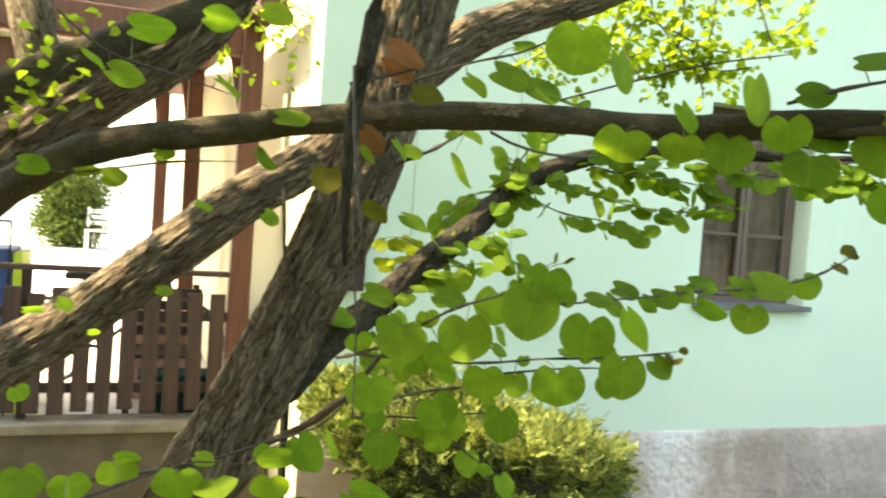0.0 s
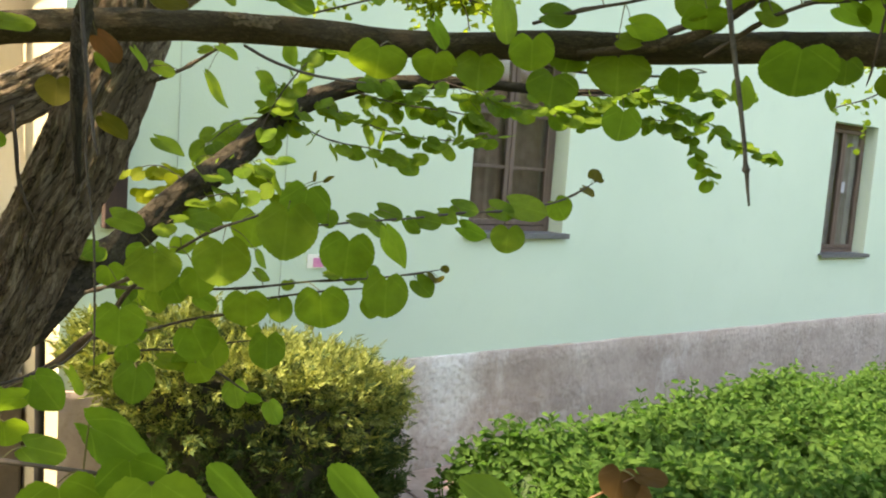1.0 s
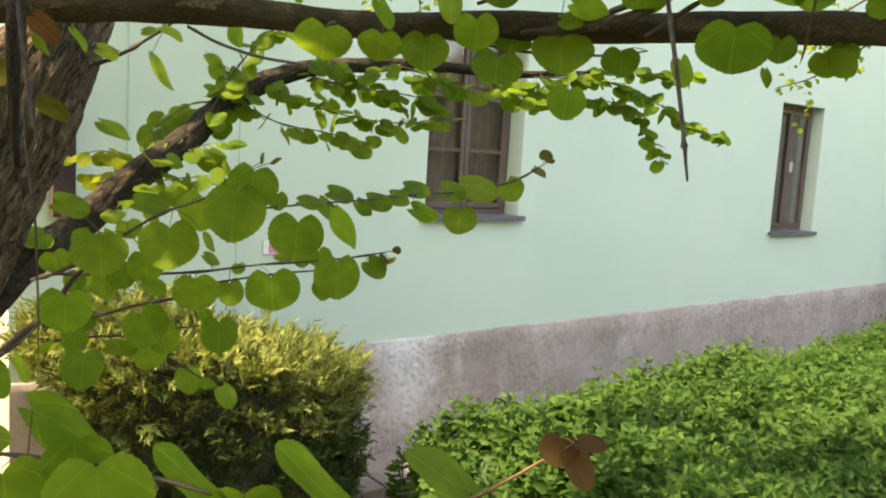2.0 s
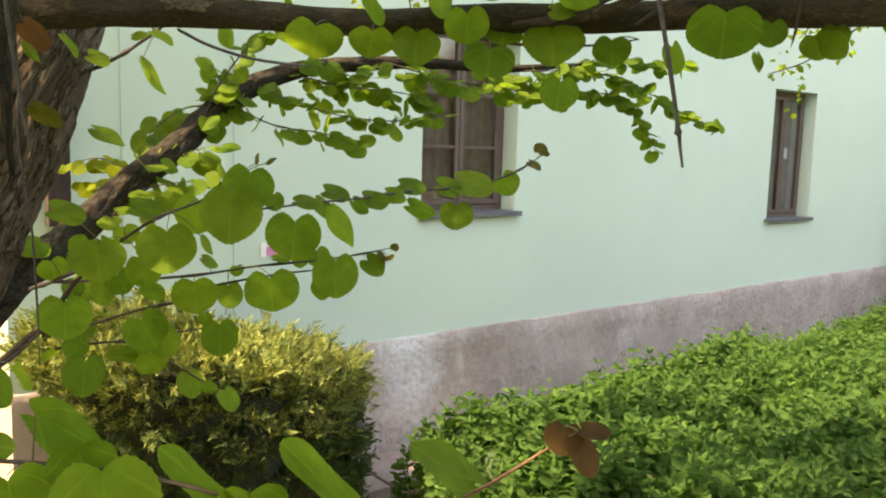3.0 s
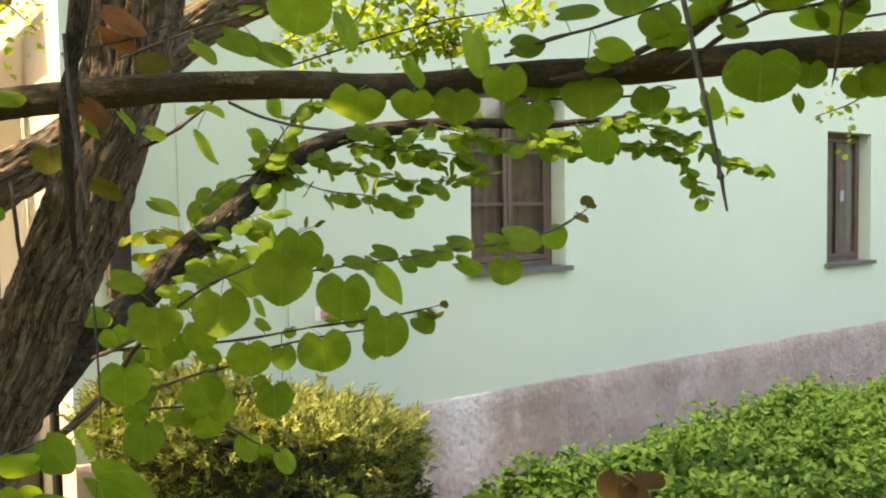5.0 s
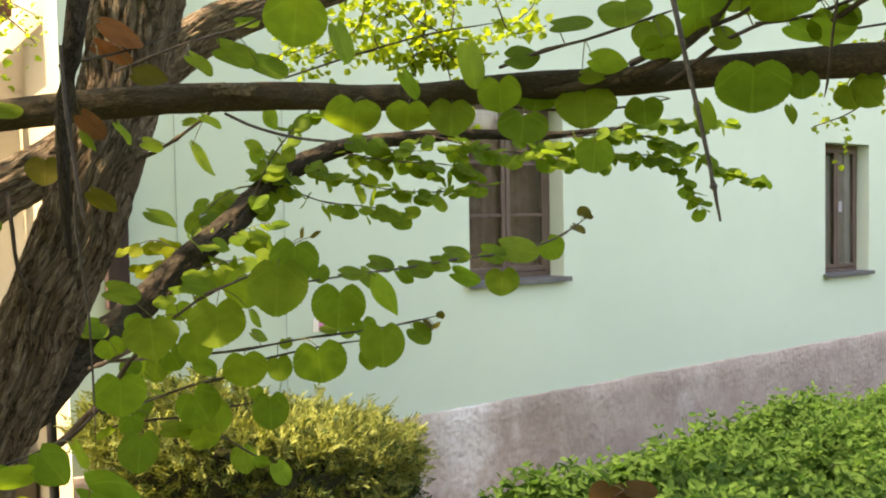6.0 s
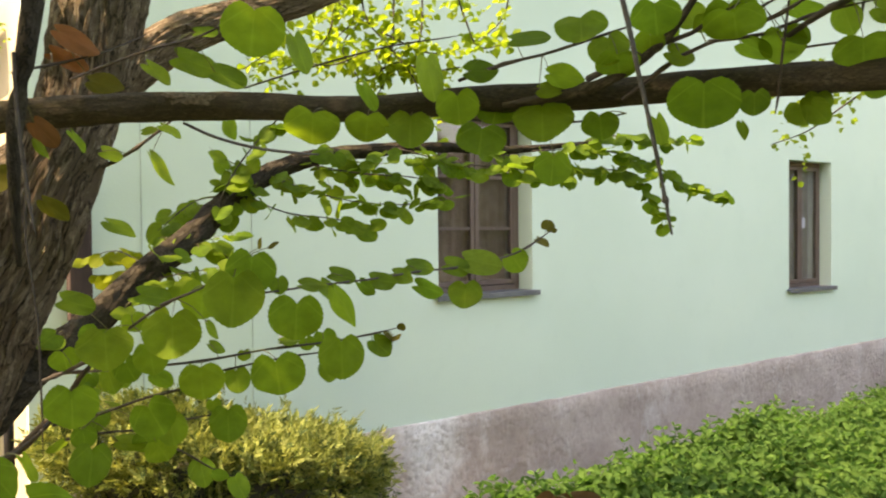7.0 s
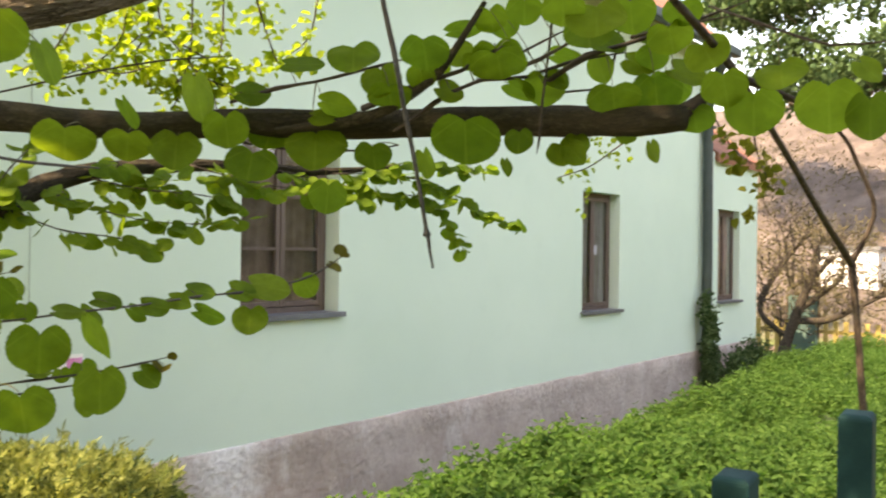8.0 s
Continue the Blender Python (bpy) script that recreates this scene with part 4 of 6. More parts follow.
spray([(1.269, 0.846, 1.829, 0.0065), (1.263, 0.784, 1.843, 0.0055), (1.27, 0.751, 1.856, 0.0047), (1.286, 0.709, 1.869, 0.004),
    (1.295, 0.647, 1.901, 0.0032)],
      [(1.218, 0.717, 1.878, 0.058, -150, 6, 119), (1.283, 0.725, 1.845, 0.039, -35, 49, -174), (1.267, 0.646, 1.869, 0.068, -161, 6, 114),
    (1.35, 0.665, 1.857, 0.047, -155, 19, 39), (1.195, 0.642, 1.769, 0.076, -143, 0, 118), (1.357, 0.631, 1.859, 0.054, -135, 1, 113),
    (1.353, 0.661, 1.793, 0.037, -73, 1, 114), (1.406, 0.627, 1.785, 0.042, -64, 19, 108), (1.421, 0.613, 1.797, 0.035, -132, 1, 111),
    (1.222, 0.712, 1.749, 0.038, -108, 3, 66), (1.323, 0.661, 1.756, 0.025, -80, 14, 177), (1.291, 0.691, 1.883, 0.039, -156, 28, 109),
    (1.258, 0.748, 1.86, 0.037, -139, 1, 121)])
limb("twig", tapered([(1.31, 0.701, 1.862, 0.0033), (1.34, 0.647, 1.868, 0.0033), (1.362, 0.6, 1.887, 0.0032), (1.386, 0.538, 1.898, 0.0025)]), TWIG, 6)
spray([(0.899, 1.717, 1.353, 0.005), (0.908, 1.574, 1.398, 0.0047), (0.905, 1.402, 1.466, 0.0034), (0.911, 1.289, 1.515, 0.0031),
    (0.932, 1.216, 1.543, 0.0023), (0.955, 1.169, 1.571, 0.0022)],
      [(0.937, 1.144, 1.539, 0.077, -71, -1, 149), (0.969, 1.156, 1.571, 0.066, -113, -4, 148), (0.904, 1.241, 1.485, 0.077, -54, 3, 154),
    (0.857, 1.344, 1.458, 0.076, -45, 6, 158), (0.904, 1.309, 1.526, 0.052, -12, 31, -122), (0.908, 1.372, 1.487, 0.038, -123, 20, 158),
    (0.844, 1.431, 1.51, 0.055, -19, 33, -123), (0.897, 1.611, 1.405, 0.051, -124, 15, 162), (0.952, 1.252, 1.528, 0.059, -107, -4, 151),
    (0.927, 1.354, 1.436, 0.051, -97, 11, 156), (0.912, 1.395, 1.415, 0.044, -108, 29, 161), (0.901, 1.432, 1.394, 0.039, -71, 11, -165),
    (0.966, 1.252, 1.484, 0.033, -59, 4, -136), (0.886, 1.46, 1.457, 0.047, -118, -28, 155)],
      more=[([(1.011, 1.172, 1.602, 0.017, 146, 18, 45), (0.998, 1.184, 1.603, 0.017, 98, 3, 39)], "olive")])
spray([(0.953, 1.238, 1.529, 0.0023), (1.049, 1.245, 1.533, 0.0025), (1.157, 1.282, 1.539, 0.0027), (1.351, 1.376, 1.544, 0.0031),
    (1.535, 1.453, 1.554, 0.0035), (1.745, 1.492, 1.568, 0.0038), (1.912, 1.502, 1.601, 0.0041), (2.02, 1.486, 1.658, 0.0028)],
      [(1.014, 1.115, 1.513, 0.072, -116, -1, 145), (1.082, 1.107, 1.527, 0.068, -118, 15, 72), (1.142, 1.269, 1.542, 0.049, -4, 22, -128),
    (1.073, 1.25, 1.545, 0.029, -87, 11, 147), (1.26, 1.351, 1.552, 0.051, -16, 32, -137), (1.203, 1.307, 1.533, 0.047, -44, 25, -151),
    (1.375, 1.381, 1.541, 0.055, -11, 38, -138), (1.343, 1.383, 1.531, 0.041, -133, 31, 76), (1.469, 1.431, 1.547, 0.049, -24, 38, -148),
    (1.548, 1.468, 1.564, 0.063, -10, 34, -139), (1.548, 1.44, 1.522, 0.067, -157, 34, 59), (1.676, 1.487, 1.564, 0.065, -18, 41, -148),
    (1.678, 1.453, 1.509, 0.076, -54, -1, 134), (1.73, 1.465, 1.575, 0.098, -11, 36, -144), (1.912, 1.515, 1.58, 0.066, -113, 36, 131)],
      more=[([(2.01, 1.495, 1.665, 0.036, 60, 28, -51), (1.99, 1.499, 1.627, 0.042, -32, 25, -156), (2.02, 1.485, 1.656, 0.017, 2, 58, -140)], "olive")])
spray([(0.903, 1.646, 1.375, 0.0039), (0.944, 1.407, 1.413, 0.0034), (1.007, 1.349, 1.424, 0.003), (1.105, 1.328, 1.437, 0.0027),
    (1.201, 1.309, 1.444, 0.0028), (1.288, 1.297, 1.454, 0.0024), (1.341, 1.277, 1.466, 0.002)],
      [(1.084, 1.266, 1.413, 0.082, -117, 9, 148), (1.18, 1.233, 1.436, 0.072, -82, 3, 142), (1.001, 1.341, 1.398, 0.068, -115, 6, 152),
    (1.071, 1.359, 1.391, 0.045, -86, 14, 127), (1.299, 1.287, 1.436, 0.046, -49, 35, -170), (1.207, 1.317, 1.451, 0.039, -114, 21, 146),
    (0.973, 1.42, 1.392, 0.041, -134, 44, 95), (1.089, 1.37, 1.425, 0.022, -49, 1, 149), (1.139, 1.324, 1.448, 0.036, 0, 14, -124),
    (1.202, 1.293, 1.404, 0.041, -81, 0, 118), (1.035, 1.365, 1.442, 0.032, -32, 19, -135), (1.174, 1.319, 1.445, 0.028, -113, 11, 146)],
      more=[([(1.341, 1.277, 1.465, 0.016, 113, 19, -44), (1.317, 1.284, 1.451, 0.027, -49, 6, -145), (1.327, 1.275, 1.448, 0.023, -14, 31, 142)], "olive")])
limb("twig", tapered([(1.019, 1.406, 1.39, 0.0027), (1.092, 1.34, 1.415, 0.0027), (1.156, 1.308, 1.427, 0.0027), (1.196, 1.286, 1.432, 0.0023)]), TWIG, 6)
spray([(0.861, 1.549, 1.31, 0.004), (0.901, 1.471, 1.336, 0.0035), (0.944, 1.406, 1.366, 0.003), (0.989, 1.366, 1.382, 0.0026),
    (1.014, 1.343, 1.394, 0.0022)],
      [(0.808, 1.327, 1.385, 0.07, -111, 3, 160), (0.836, 1.328, 1.304, 0.059, -75, 2, 135), (0.931, 1.35, 1.351, 0.065, -103, 29, 161),
    (0.973, 1.379, 1.323, 0.053, -85, 19, 130), (1.097, 1.428, 1.308, 0.064, -77, 0, 164), (1.079, 1.445, 1.335, 0.025, -101, 11, 153),
    (0.984, 1.436, 1.278, 0.052, -114, 33, 163), (0.956, 1.489, 1.281, 0.053, -8, 18, -118), (0.858, 1.416, 1.318, 0.036, -102, 10, 161),
    (1.168, 1.646, 1.166, 0.057, -69, 7, -177), (1.137, 1.458, 1.187, 0.047, -58, 9, -163), (1.152, 1.553, 1.181, 0.035, -162, 50, 71),
    (0.86, 1.522, 1.284, 0.035, -146, -33, -123), (0.98, 1.48, 1.284, 0.046, -112, 29, 162)])
for points in ([(0.867, 1.516, 1.293, 0.0035), (0.927, 1.488, 1.302, 0.0031), (0.987, 1.474, 1.301, 0.0028), (1.042, 1.465, 1.311, 0.0028),
    (1.094, 1.445, 1.318, 0.0024)], [(1.002, 1.527, 1.272, 0.0024), (1.078, 1.553, 1.236, 0.0025), (1.151, 1.581, 1.188, 0.0026), (1.171, 1.535, 1.179, 0.0021)]):
    limb("twig", tapered(points), TWIG, 6)
spray([(0.56, 1.077, 1.324, 0.0033), (0.609, 1.002, 1.332, 0.0032), (0.655, 0.93, 1.339, 0.0031), (0.697, 0.861, 1.341, 0.0028),
    (0.727, 0.803, 1.339, 0.0027), (0.78, 0.722, 1.325, 0.0018)],
      [(0.655, 0.933, 1.371, 0.08, -133, 39, 91), (0.647, 0.826, 1.345, 0.081, -90, 6, 159), (0.659, 0.899, 1.349, 0.056, -111, 10, 162),
    (0.718, 0.814, 1.348, 0.075, 129, -35, -103), (0.789, 0.745, 1.353, 0.084, 130, -35, -112), (0.85, 0.66, 1.374, 0.07, 27, -1, 31),
    (0.629, 1.038, 1.331, 0.044, -17, 22, -119), (0.617, 0.937, 1.321, 0.07, -111, 9, 166), (0.747, 0.784, 1.334, 0.059, -124, 6, 150)])
spray([(0.817, 0.66, 1.346, 0.0017), (0.847, 0.621, 1.377, 0.0017), (0.867, 0.591, 1.406, 0.0017), (0.888, 0.573, 1.424, 0.0012)],
      [(0.88, 0.58, 1.42, 0.03, -39, -6, 123), (0.89, 0.57, 1.409, 0.036, -55, 1, -177), (0.896, 0.566, 1.425, 0.025, -3, 17, -149)], "russet", "twig tip with an unfolding reddish leaf", RED_STALK)
spray([(0.325, 1.456, 1.201, 0.0029), (0.441, 1.431, 1.233, 0.003), (0.585, 1.403, 1.262, 0.0031), (0.673, 1.393, 1.29, 0.0028),
    (0.765, 1.403, 1.313, 0.0029), (0.817, 1.434, 1.343, 0.0034)],
      [(0.706, 1.284, 1.315, 0.058, -103, 37, 124), (0.671, 1.289, 1.304, 0.047, -172, -54, -110), (0.749, 1.312, 1.316, 0.043, -59, -5, -125)])
spray([(0.425, 1.35, 1.234, 0.0028), (0.513, 1.351, 1.265, 0.0029), (0.584, 1.36, 1.28, 0.0022), (0.649, 1.349, 1.276, 0.0015)],
      [(0.724, 1.345, 1.299, 0.05, -52, 16, 166), (0.683, 1.366, 1.286, 0.045, -121, -4, 162), (0.377, 1.431, 1.239, 0.059, -42, 5, -179),
    (0.432, 1.402, 1.24, 0.055, -117, 5, 178), (0.488, 1.397, 1.259, 0.053, -117, 9, 177), (0.557, 1.339, 1.261, 0.064, -119, 7, 172),
    (0.602, 1.316, 1.261, 0.058, -8, 15, 172), (0.678, 1.333, 1.252, 0.055, -122, 6, 165), (0.594, 1.377, 1.278, 0.032, -18, 22, -115),
    (0.498, 1.404, 1.273, 0.037, -180, 50, 83)])
spray([(0.349, 1.534, 1.879, 0.0023), (0.436, 1.486, 1.814, 0.0023), (0.519, 1.442, 1.794, 0.0023), (0.592, 1.426, 1.778, 0.0015)],
      [(0.48, 1.465, 1.854, 0.065, 174, 27, 81), (0.569, 1.443, 1.881, 0.054, -180, 30, 80), (0.455, 1.474, 1.787, 0.055, -16, 43, -105),
    (0.689, 1.465, 1.763, 0.055, 3, 34, -104), (0.416, 1.495, 1.804, 0.046, -41, 16, -100), (0.646, 1.438, 1.903, 0.048, -18, 53, -116),
    (0.585, 1.43, 1.789, 0.046, -35, 18, -109)])
spray([(0.394, 1.724, 1.643, 0.0027), (0.465, 1.688, 1.658, 0.0027), (0.556, 1.62, 1.681, 0.0026), (0.643, 1.542, 1.692, 0.0017)],
      [(0.353, 1.689, 1.649, 0.05, -6, 43, -94), (0.47, 1.662, 1.646, 0.044, 2, 46, -93), (0.538, 1.63, 1.692, 0.037, 10, 43, -91),
    (0.433, 1.704, 1.65, 0.045, 172, 21, 84), (0.66, 1.477, 1.7, 0.043, -136, 16, 93), (0.714, 1.613, 1.609, 0.034, -46, 38, -139),
    (0.661, 1.923, 1.611, 0.04, -22, 23, -110), (0.444, 2.247, 1.355, 0.042, -24, 38, -110), (0.636, 2.15, 1.408, 0.04, -7, 31, -103),
    (0.368, 2.053, 1.203, 0.044, -111, 30, -172), (0.38, 2.167, 1.35, 0.047, 177, 29, 88), (0.498, 2.104, 1.318, 0.026, 176, 43, 84)])
spray([(1.041, 1.822, 1.748, 0.0056), (1.026, 1.673, 1.764, 0.0047), (1.016, 1.548, 1.787, 0.0039), (0.993, 1.434, 1.799, 0.0027),
    (0.955, 1.333, 1.797, 0.0025)],
      [(1.009, 1.688, 1.626, 0.066, -27, 21, -123), (0.998, 1.496, 1.726, 0.074, -56, 12, -126), (0.997, 1.7, 1.758, 0.043, -24, 41, -127),
    (0.769, 1.232, 1.724, 0.034, -57, 15, -124), (0.738, 1.259, 1.713, 0.032, -130, 6, 85), (0.984, 1.441, 1.778, 0.041, -31, 25, -126),
    (0.983, 1.51, 1.782, 0.028, 17, 34, -107), (1.006, 1.287, 1.773, 0.036, -112, 6, 94)])
spray([(0.702, 1.253, 1.796, 0.0023), (0.747, 1.252, 1.813, 0.0021), (0.804, 1.255, 1.837, 0.0022), (0.872, 1.275, 1.878, 0.0023)],
      [(0.807, 1.252, 1.799, 0.047, -7, 43, -116), (0.7, 1.293, 1.676, 0.044, -58, 1, 164), (0.75, 1.248, 1.641, 0.043, -141, 23, 90)], "olive",
      more=[([(0.772, 1.257, 1.849, 0.062, -31, 34, -123), (0.768, 1.274, 1.827, 0.053, -25, 35, -121), (0.74, 1.257, 1.732, 0.044, -132, 21, 99)], "rust")])
spray([(1.269, 0.792, 1.796, 0.0035), (1.288, 0.723, 1.844, 0.0034), (1.3, 0.667, 1.862, 0.0034), (1.319, 0.618, 1.882, 0.0027),
    (1.325, 0.571, 1.905, 0.0026), (1.333, 0.52, 1.923, 0.0019)],
      [(1.298, 0.668, 1.889, 0.062, -153, 10, 117), (1.379, 0.617, 1.901, 0.044, -170, 18, 30), (1.386, 0.57, 1.884, 0.04, -115, 8, 70),
    (1.27, 0.617, 1.928, 0.042, -143, 2, 117), (1.284, 0.669, 1.929, 0.041, -144, 12, 116), (1.292, 0.752, 1.879, 0.042, -147, 12, 121),
    (1.311, 0.555, 1.907, 0.059, -59, 7, 111), (1.291, 0.715, 1.892, 0.038, -65, 32, 113), (1.356, 0.616, 1.866, 0.034, -48, 51, 172)])
spray([(1.349, 0.628, 1.859, 0.0048), (1.357, 0.577, 1.89, 0.0047), (1.373, 0.534, 1.904, 0.004), (1.385, 0.458, 1.925, 0.0032),
    (1.378, 0.395, 1.938, 0.0025)],
      [(1.308, 0.504, 1.919, 0.057, -148, 7, 108), (1.333, 0.467, 1.896, 0.051, -148, 11, 104), (1.309, 0.447, 1.914, 0.043, -152, 2, 106),
    (1.429, 0.54, 1.895, 0.045, -33, 52, 178), (1.355, 0.433, 1.879, 0.052, -65, 29, 97), (1.422, 0.477, 1.876, 0.049, -31, 46, 179),
    (1.399, 0.423, 1.85, 0.053, -135, 11, 102), (1.369, 0.558, 1.908, 0.047, -23, 49, -171), (1.42, 0.516, 1.899, 0.041, -148, -8, 111)],
      more=[([(1.424, 0.512, 1.859, 0.063, -137, 7, 107), (1.378, 0.548, 1.843, 0.066, -156, 7, 110), (1.481, 0.516, 1.874, 0.062, -139, -3, 109),
    (1.439, 0.399, 1.83, 0.068, -134, 2, 102), (1.41, 0.315, 1.824, 0.07, -132, 3, 97), (1.401, 0.274, 1.809, 0.053, -99, 6, 122),
    (1.319, 0.67, 1.931, 0.036, -130, 7, 117), (1.241, 0.516, 1.897, 0.064, -53, 4, 111), (1.222, 0.546, 1.904, 0.047, -150, 2, 114),
    (1.292, 0.713, 1.922, 0.055, 169, 5, 28), (1.452, 0.471, 1.827, 0.048, -143, 11, 104), (1.415, 0.522, 1.926, 0.041, -32, 50, 180)], "green")])
spray([(1.305, 0.418, 1.913, 0.0023), (1.27, 0.344, 1.87, 0.0022), (1.257, 0.293, 1.845, 0.002), (1.245, 0.238, 1.84, 0.0019)],
      [(1.452, 0.284, 1.869, 0.037, -62, 40, 148), (1.296, 0.343, 1.833, 0.05, -48, 11, 98), (1.475, 0.53, 1.793, 0.033, -81, 16, 167),
    (1.392, 0.603, 1.781, 0.035, -121, 30, 74), (1.425, 0.55, 1.805, 0.028, -156, 36, 39)])


def row_twig(points, size, seed, count_gap=0.045, kind="green"):
    """A side twig with opposite pairs of small leaves, held in two ranks and drooping."""
    rr = random.Random(seed)
    rows = spline(points, 0.01)
    leaves, run = [], 0.0
    for a, b in zip(rows[:-1], rows[1:]):
        run += float(np.linalg.norm((b - a)[:3]))
        if run < count_gap:
            continue
        run = 0.0
        way = Vector((b - a)[:3]).normalized()
        side = way.cross(Vector((0, 0, 1))).normalized()
        for sgn in (-1, 1):
            if rr.random() < 0.12:
                continue
            s = size * rr.uniform(0.7, 1.15)
            tip = (side * sgn * rr.uniform(0.3, 0.9) + way * rr.uniform(-0.1, 0.6) + Vector((0, 0, rr.uniform(-0.65, 0.1)))).normalized()
            up = Vector((rr.uniform(-0.95, 0.15), rr.uniform(-1.25, -0.1), rr.uniform(0.35, 0.95)))
            across = tip.cross(up).normalized()
            nrm = across.cross(tip)
            m = Matrix((across, tip, nrm)).transposed()
            e = m.to_euler()
            c = Vector(b[:3]) + tip * s * 0.62
            leaves.append((*c, s, math.degrees(e.x), math.degrees(e.y), math.degrees(e.z)))
    return spray([(x, y, z, r * 0.6) for x, y, z, r in points], leaves, kind)


ROWS_LOW = [
    [(1.541, 2.219, 1.748, 0.0047), (1.673, 2.166, 1.692, 0.0048), (1.797, 2.121, 1.68, 0.0041), (1.913, 2.083, 1.665, 0.0033)],
    [(1.651, 2.255, 1.805, 0.0049), (1.777, 2.208, 1.763, 0.005), (1.906, 2.158, 1.736, 0.0042), (2.052, 2.093, 1.733, 0.0043),
    (2.224, 2.071, 1.76, 0.0036)],
    [(1.805, 2.251, 1.842, 0.0051), (1.949, 2.187, 1.825, 0.0052), (2.084, 2.132, 1.824, 0.0044), (2.184, 2.109, 1.818, 0.0036)],
    [(1.346, 2.124, 1.591, 0.0042), (1.434, 2.112, 1.579, 0.0043), (1.477, 2.072, 1.551, 0.0029), (1.509, 2.043, 1.538, 0.0029)],
    [(1.447, 2.168, 1.652, 0.0044), (1.526, 2.166, 1.806, 0.0046), (1.619, 2.15, 1.929, 0.0039), (1.693, 2.152, 1.994, 0.0032)],
    [(1.208, 2.073, 1.497, 0.004), (1.3, 2.03, 1.525, 0.004), (1.385, 2.021, 1.539, 0.0028)],
    [(1.553, 2.208, 1.726, 0.0047), (1.448, 2.235, 1.713, 0.0046), (1.326, 2.21, 1.626, 0.0029)],
    [(2.103, 2.183, 1.915, 0.0054), (2.272, 2.097, 1.882, 0.0055), (2.445, 2.007, 1.873, 0.0047), (2.624, 1.912, 1.863, 0.0038)],
    [(1.884, 2.246, 1.875, 0.0052), (2.051, 2.23, 1.853, 0.0045), (2.131, 2.156, 1.784, 0.0036)]]
for k, points in enumerate(ROWS_LOW):
    row_twig(points, 0.062, 40 + k, 0.027)
ROWS_TIP = [
    [(2.362, 2.084, 1.934, 0.0056), (2.539, 1.99, 1.908, 0.0057), (2.763, 1.921, 1.894, 0.0049), (2.924, 1.843, 1.883, 0.005),
    (3.06, 1.785, 1.718, 0.0041)],
    [(2.539, 1.99, 1.94, 0.0057), (2.792, 1.896, 1.964, 0.0059), (3.027, 1.817, 1.92, 0.0051), (3.18, 1.745, 1.846, 0.0052),
    (3.328, 1.677, 1.818, 0.0042)],
    [(2.664, 1.945, 1.965, 0.0058), (2.877, 1.886, 2.022, 0.006), (3.056, 1.792, 2.013, 0.0051), (3.17, 1.756, 2.032, 0.0041)]]
for k, points in enumerate(ROWS_TIP):
    row_twig(points, 0.055, 70 + k, 0.018)
for k, points in enumerate(([(1.25, 2.075, 1.537, 0.004), (1.252, 2.277, 1.573, 0.0036), (1.212, 2.381, 1.548, 0.003)],
                            [(1.303, 2.096, 1.564, 0.0041), (1.274, 2.257, 1.523, 0.0036), (1.246, 2.349, 1.497, 0.003)])):
    row_twig(points, 0.043, 90 + k, 0.026, "young")
# short leafy spurs all along the arching bough
rr = random.Random(77)
bough = spline(LOW[2:9], 0.046)
for k, q in enumerate(bough[2:]):
    if rr.random() < 0.10:
        continue
    d = Vector((rr.uniform(-0.8, 0.8), rr.uniform(-0.9, 0.2), rr.uniform(-0.7, 0.8))).normalized()
    base, ln = Vector(q[:3]), rr.uniform(0.08, 0.20)
    row_twig([(*(base + d * ln * f - Vector((0, 0, 0.02 * f * f))), 0.0022 - 0.001 * f) for f in (0.0, 0.5, 1.0)], 0.056, 200 + k, 0.034)

# hanging sunlit sprays in front of the house, and the crown over the walk
crown_rng = np.random.default_rng(8)


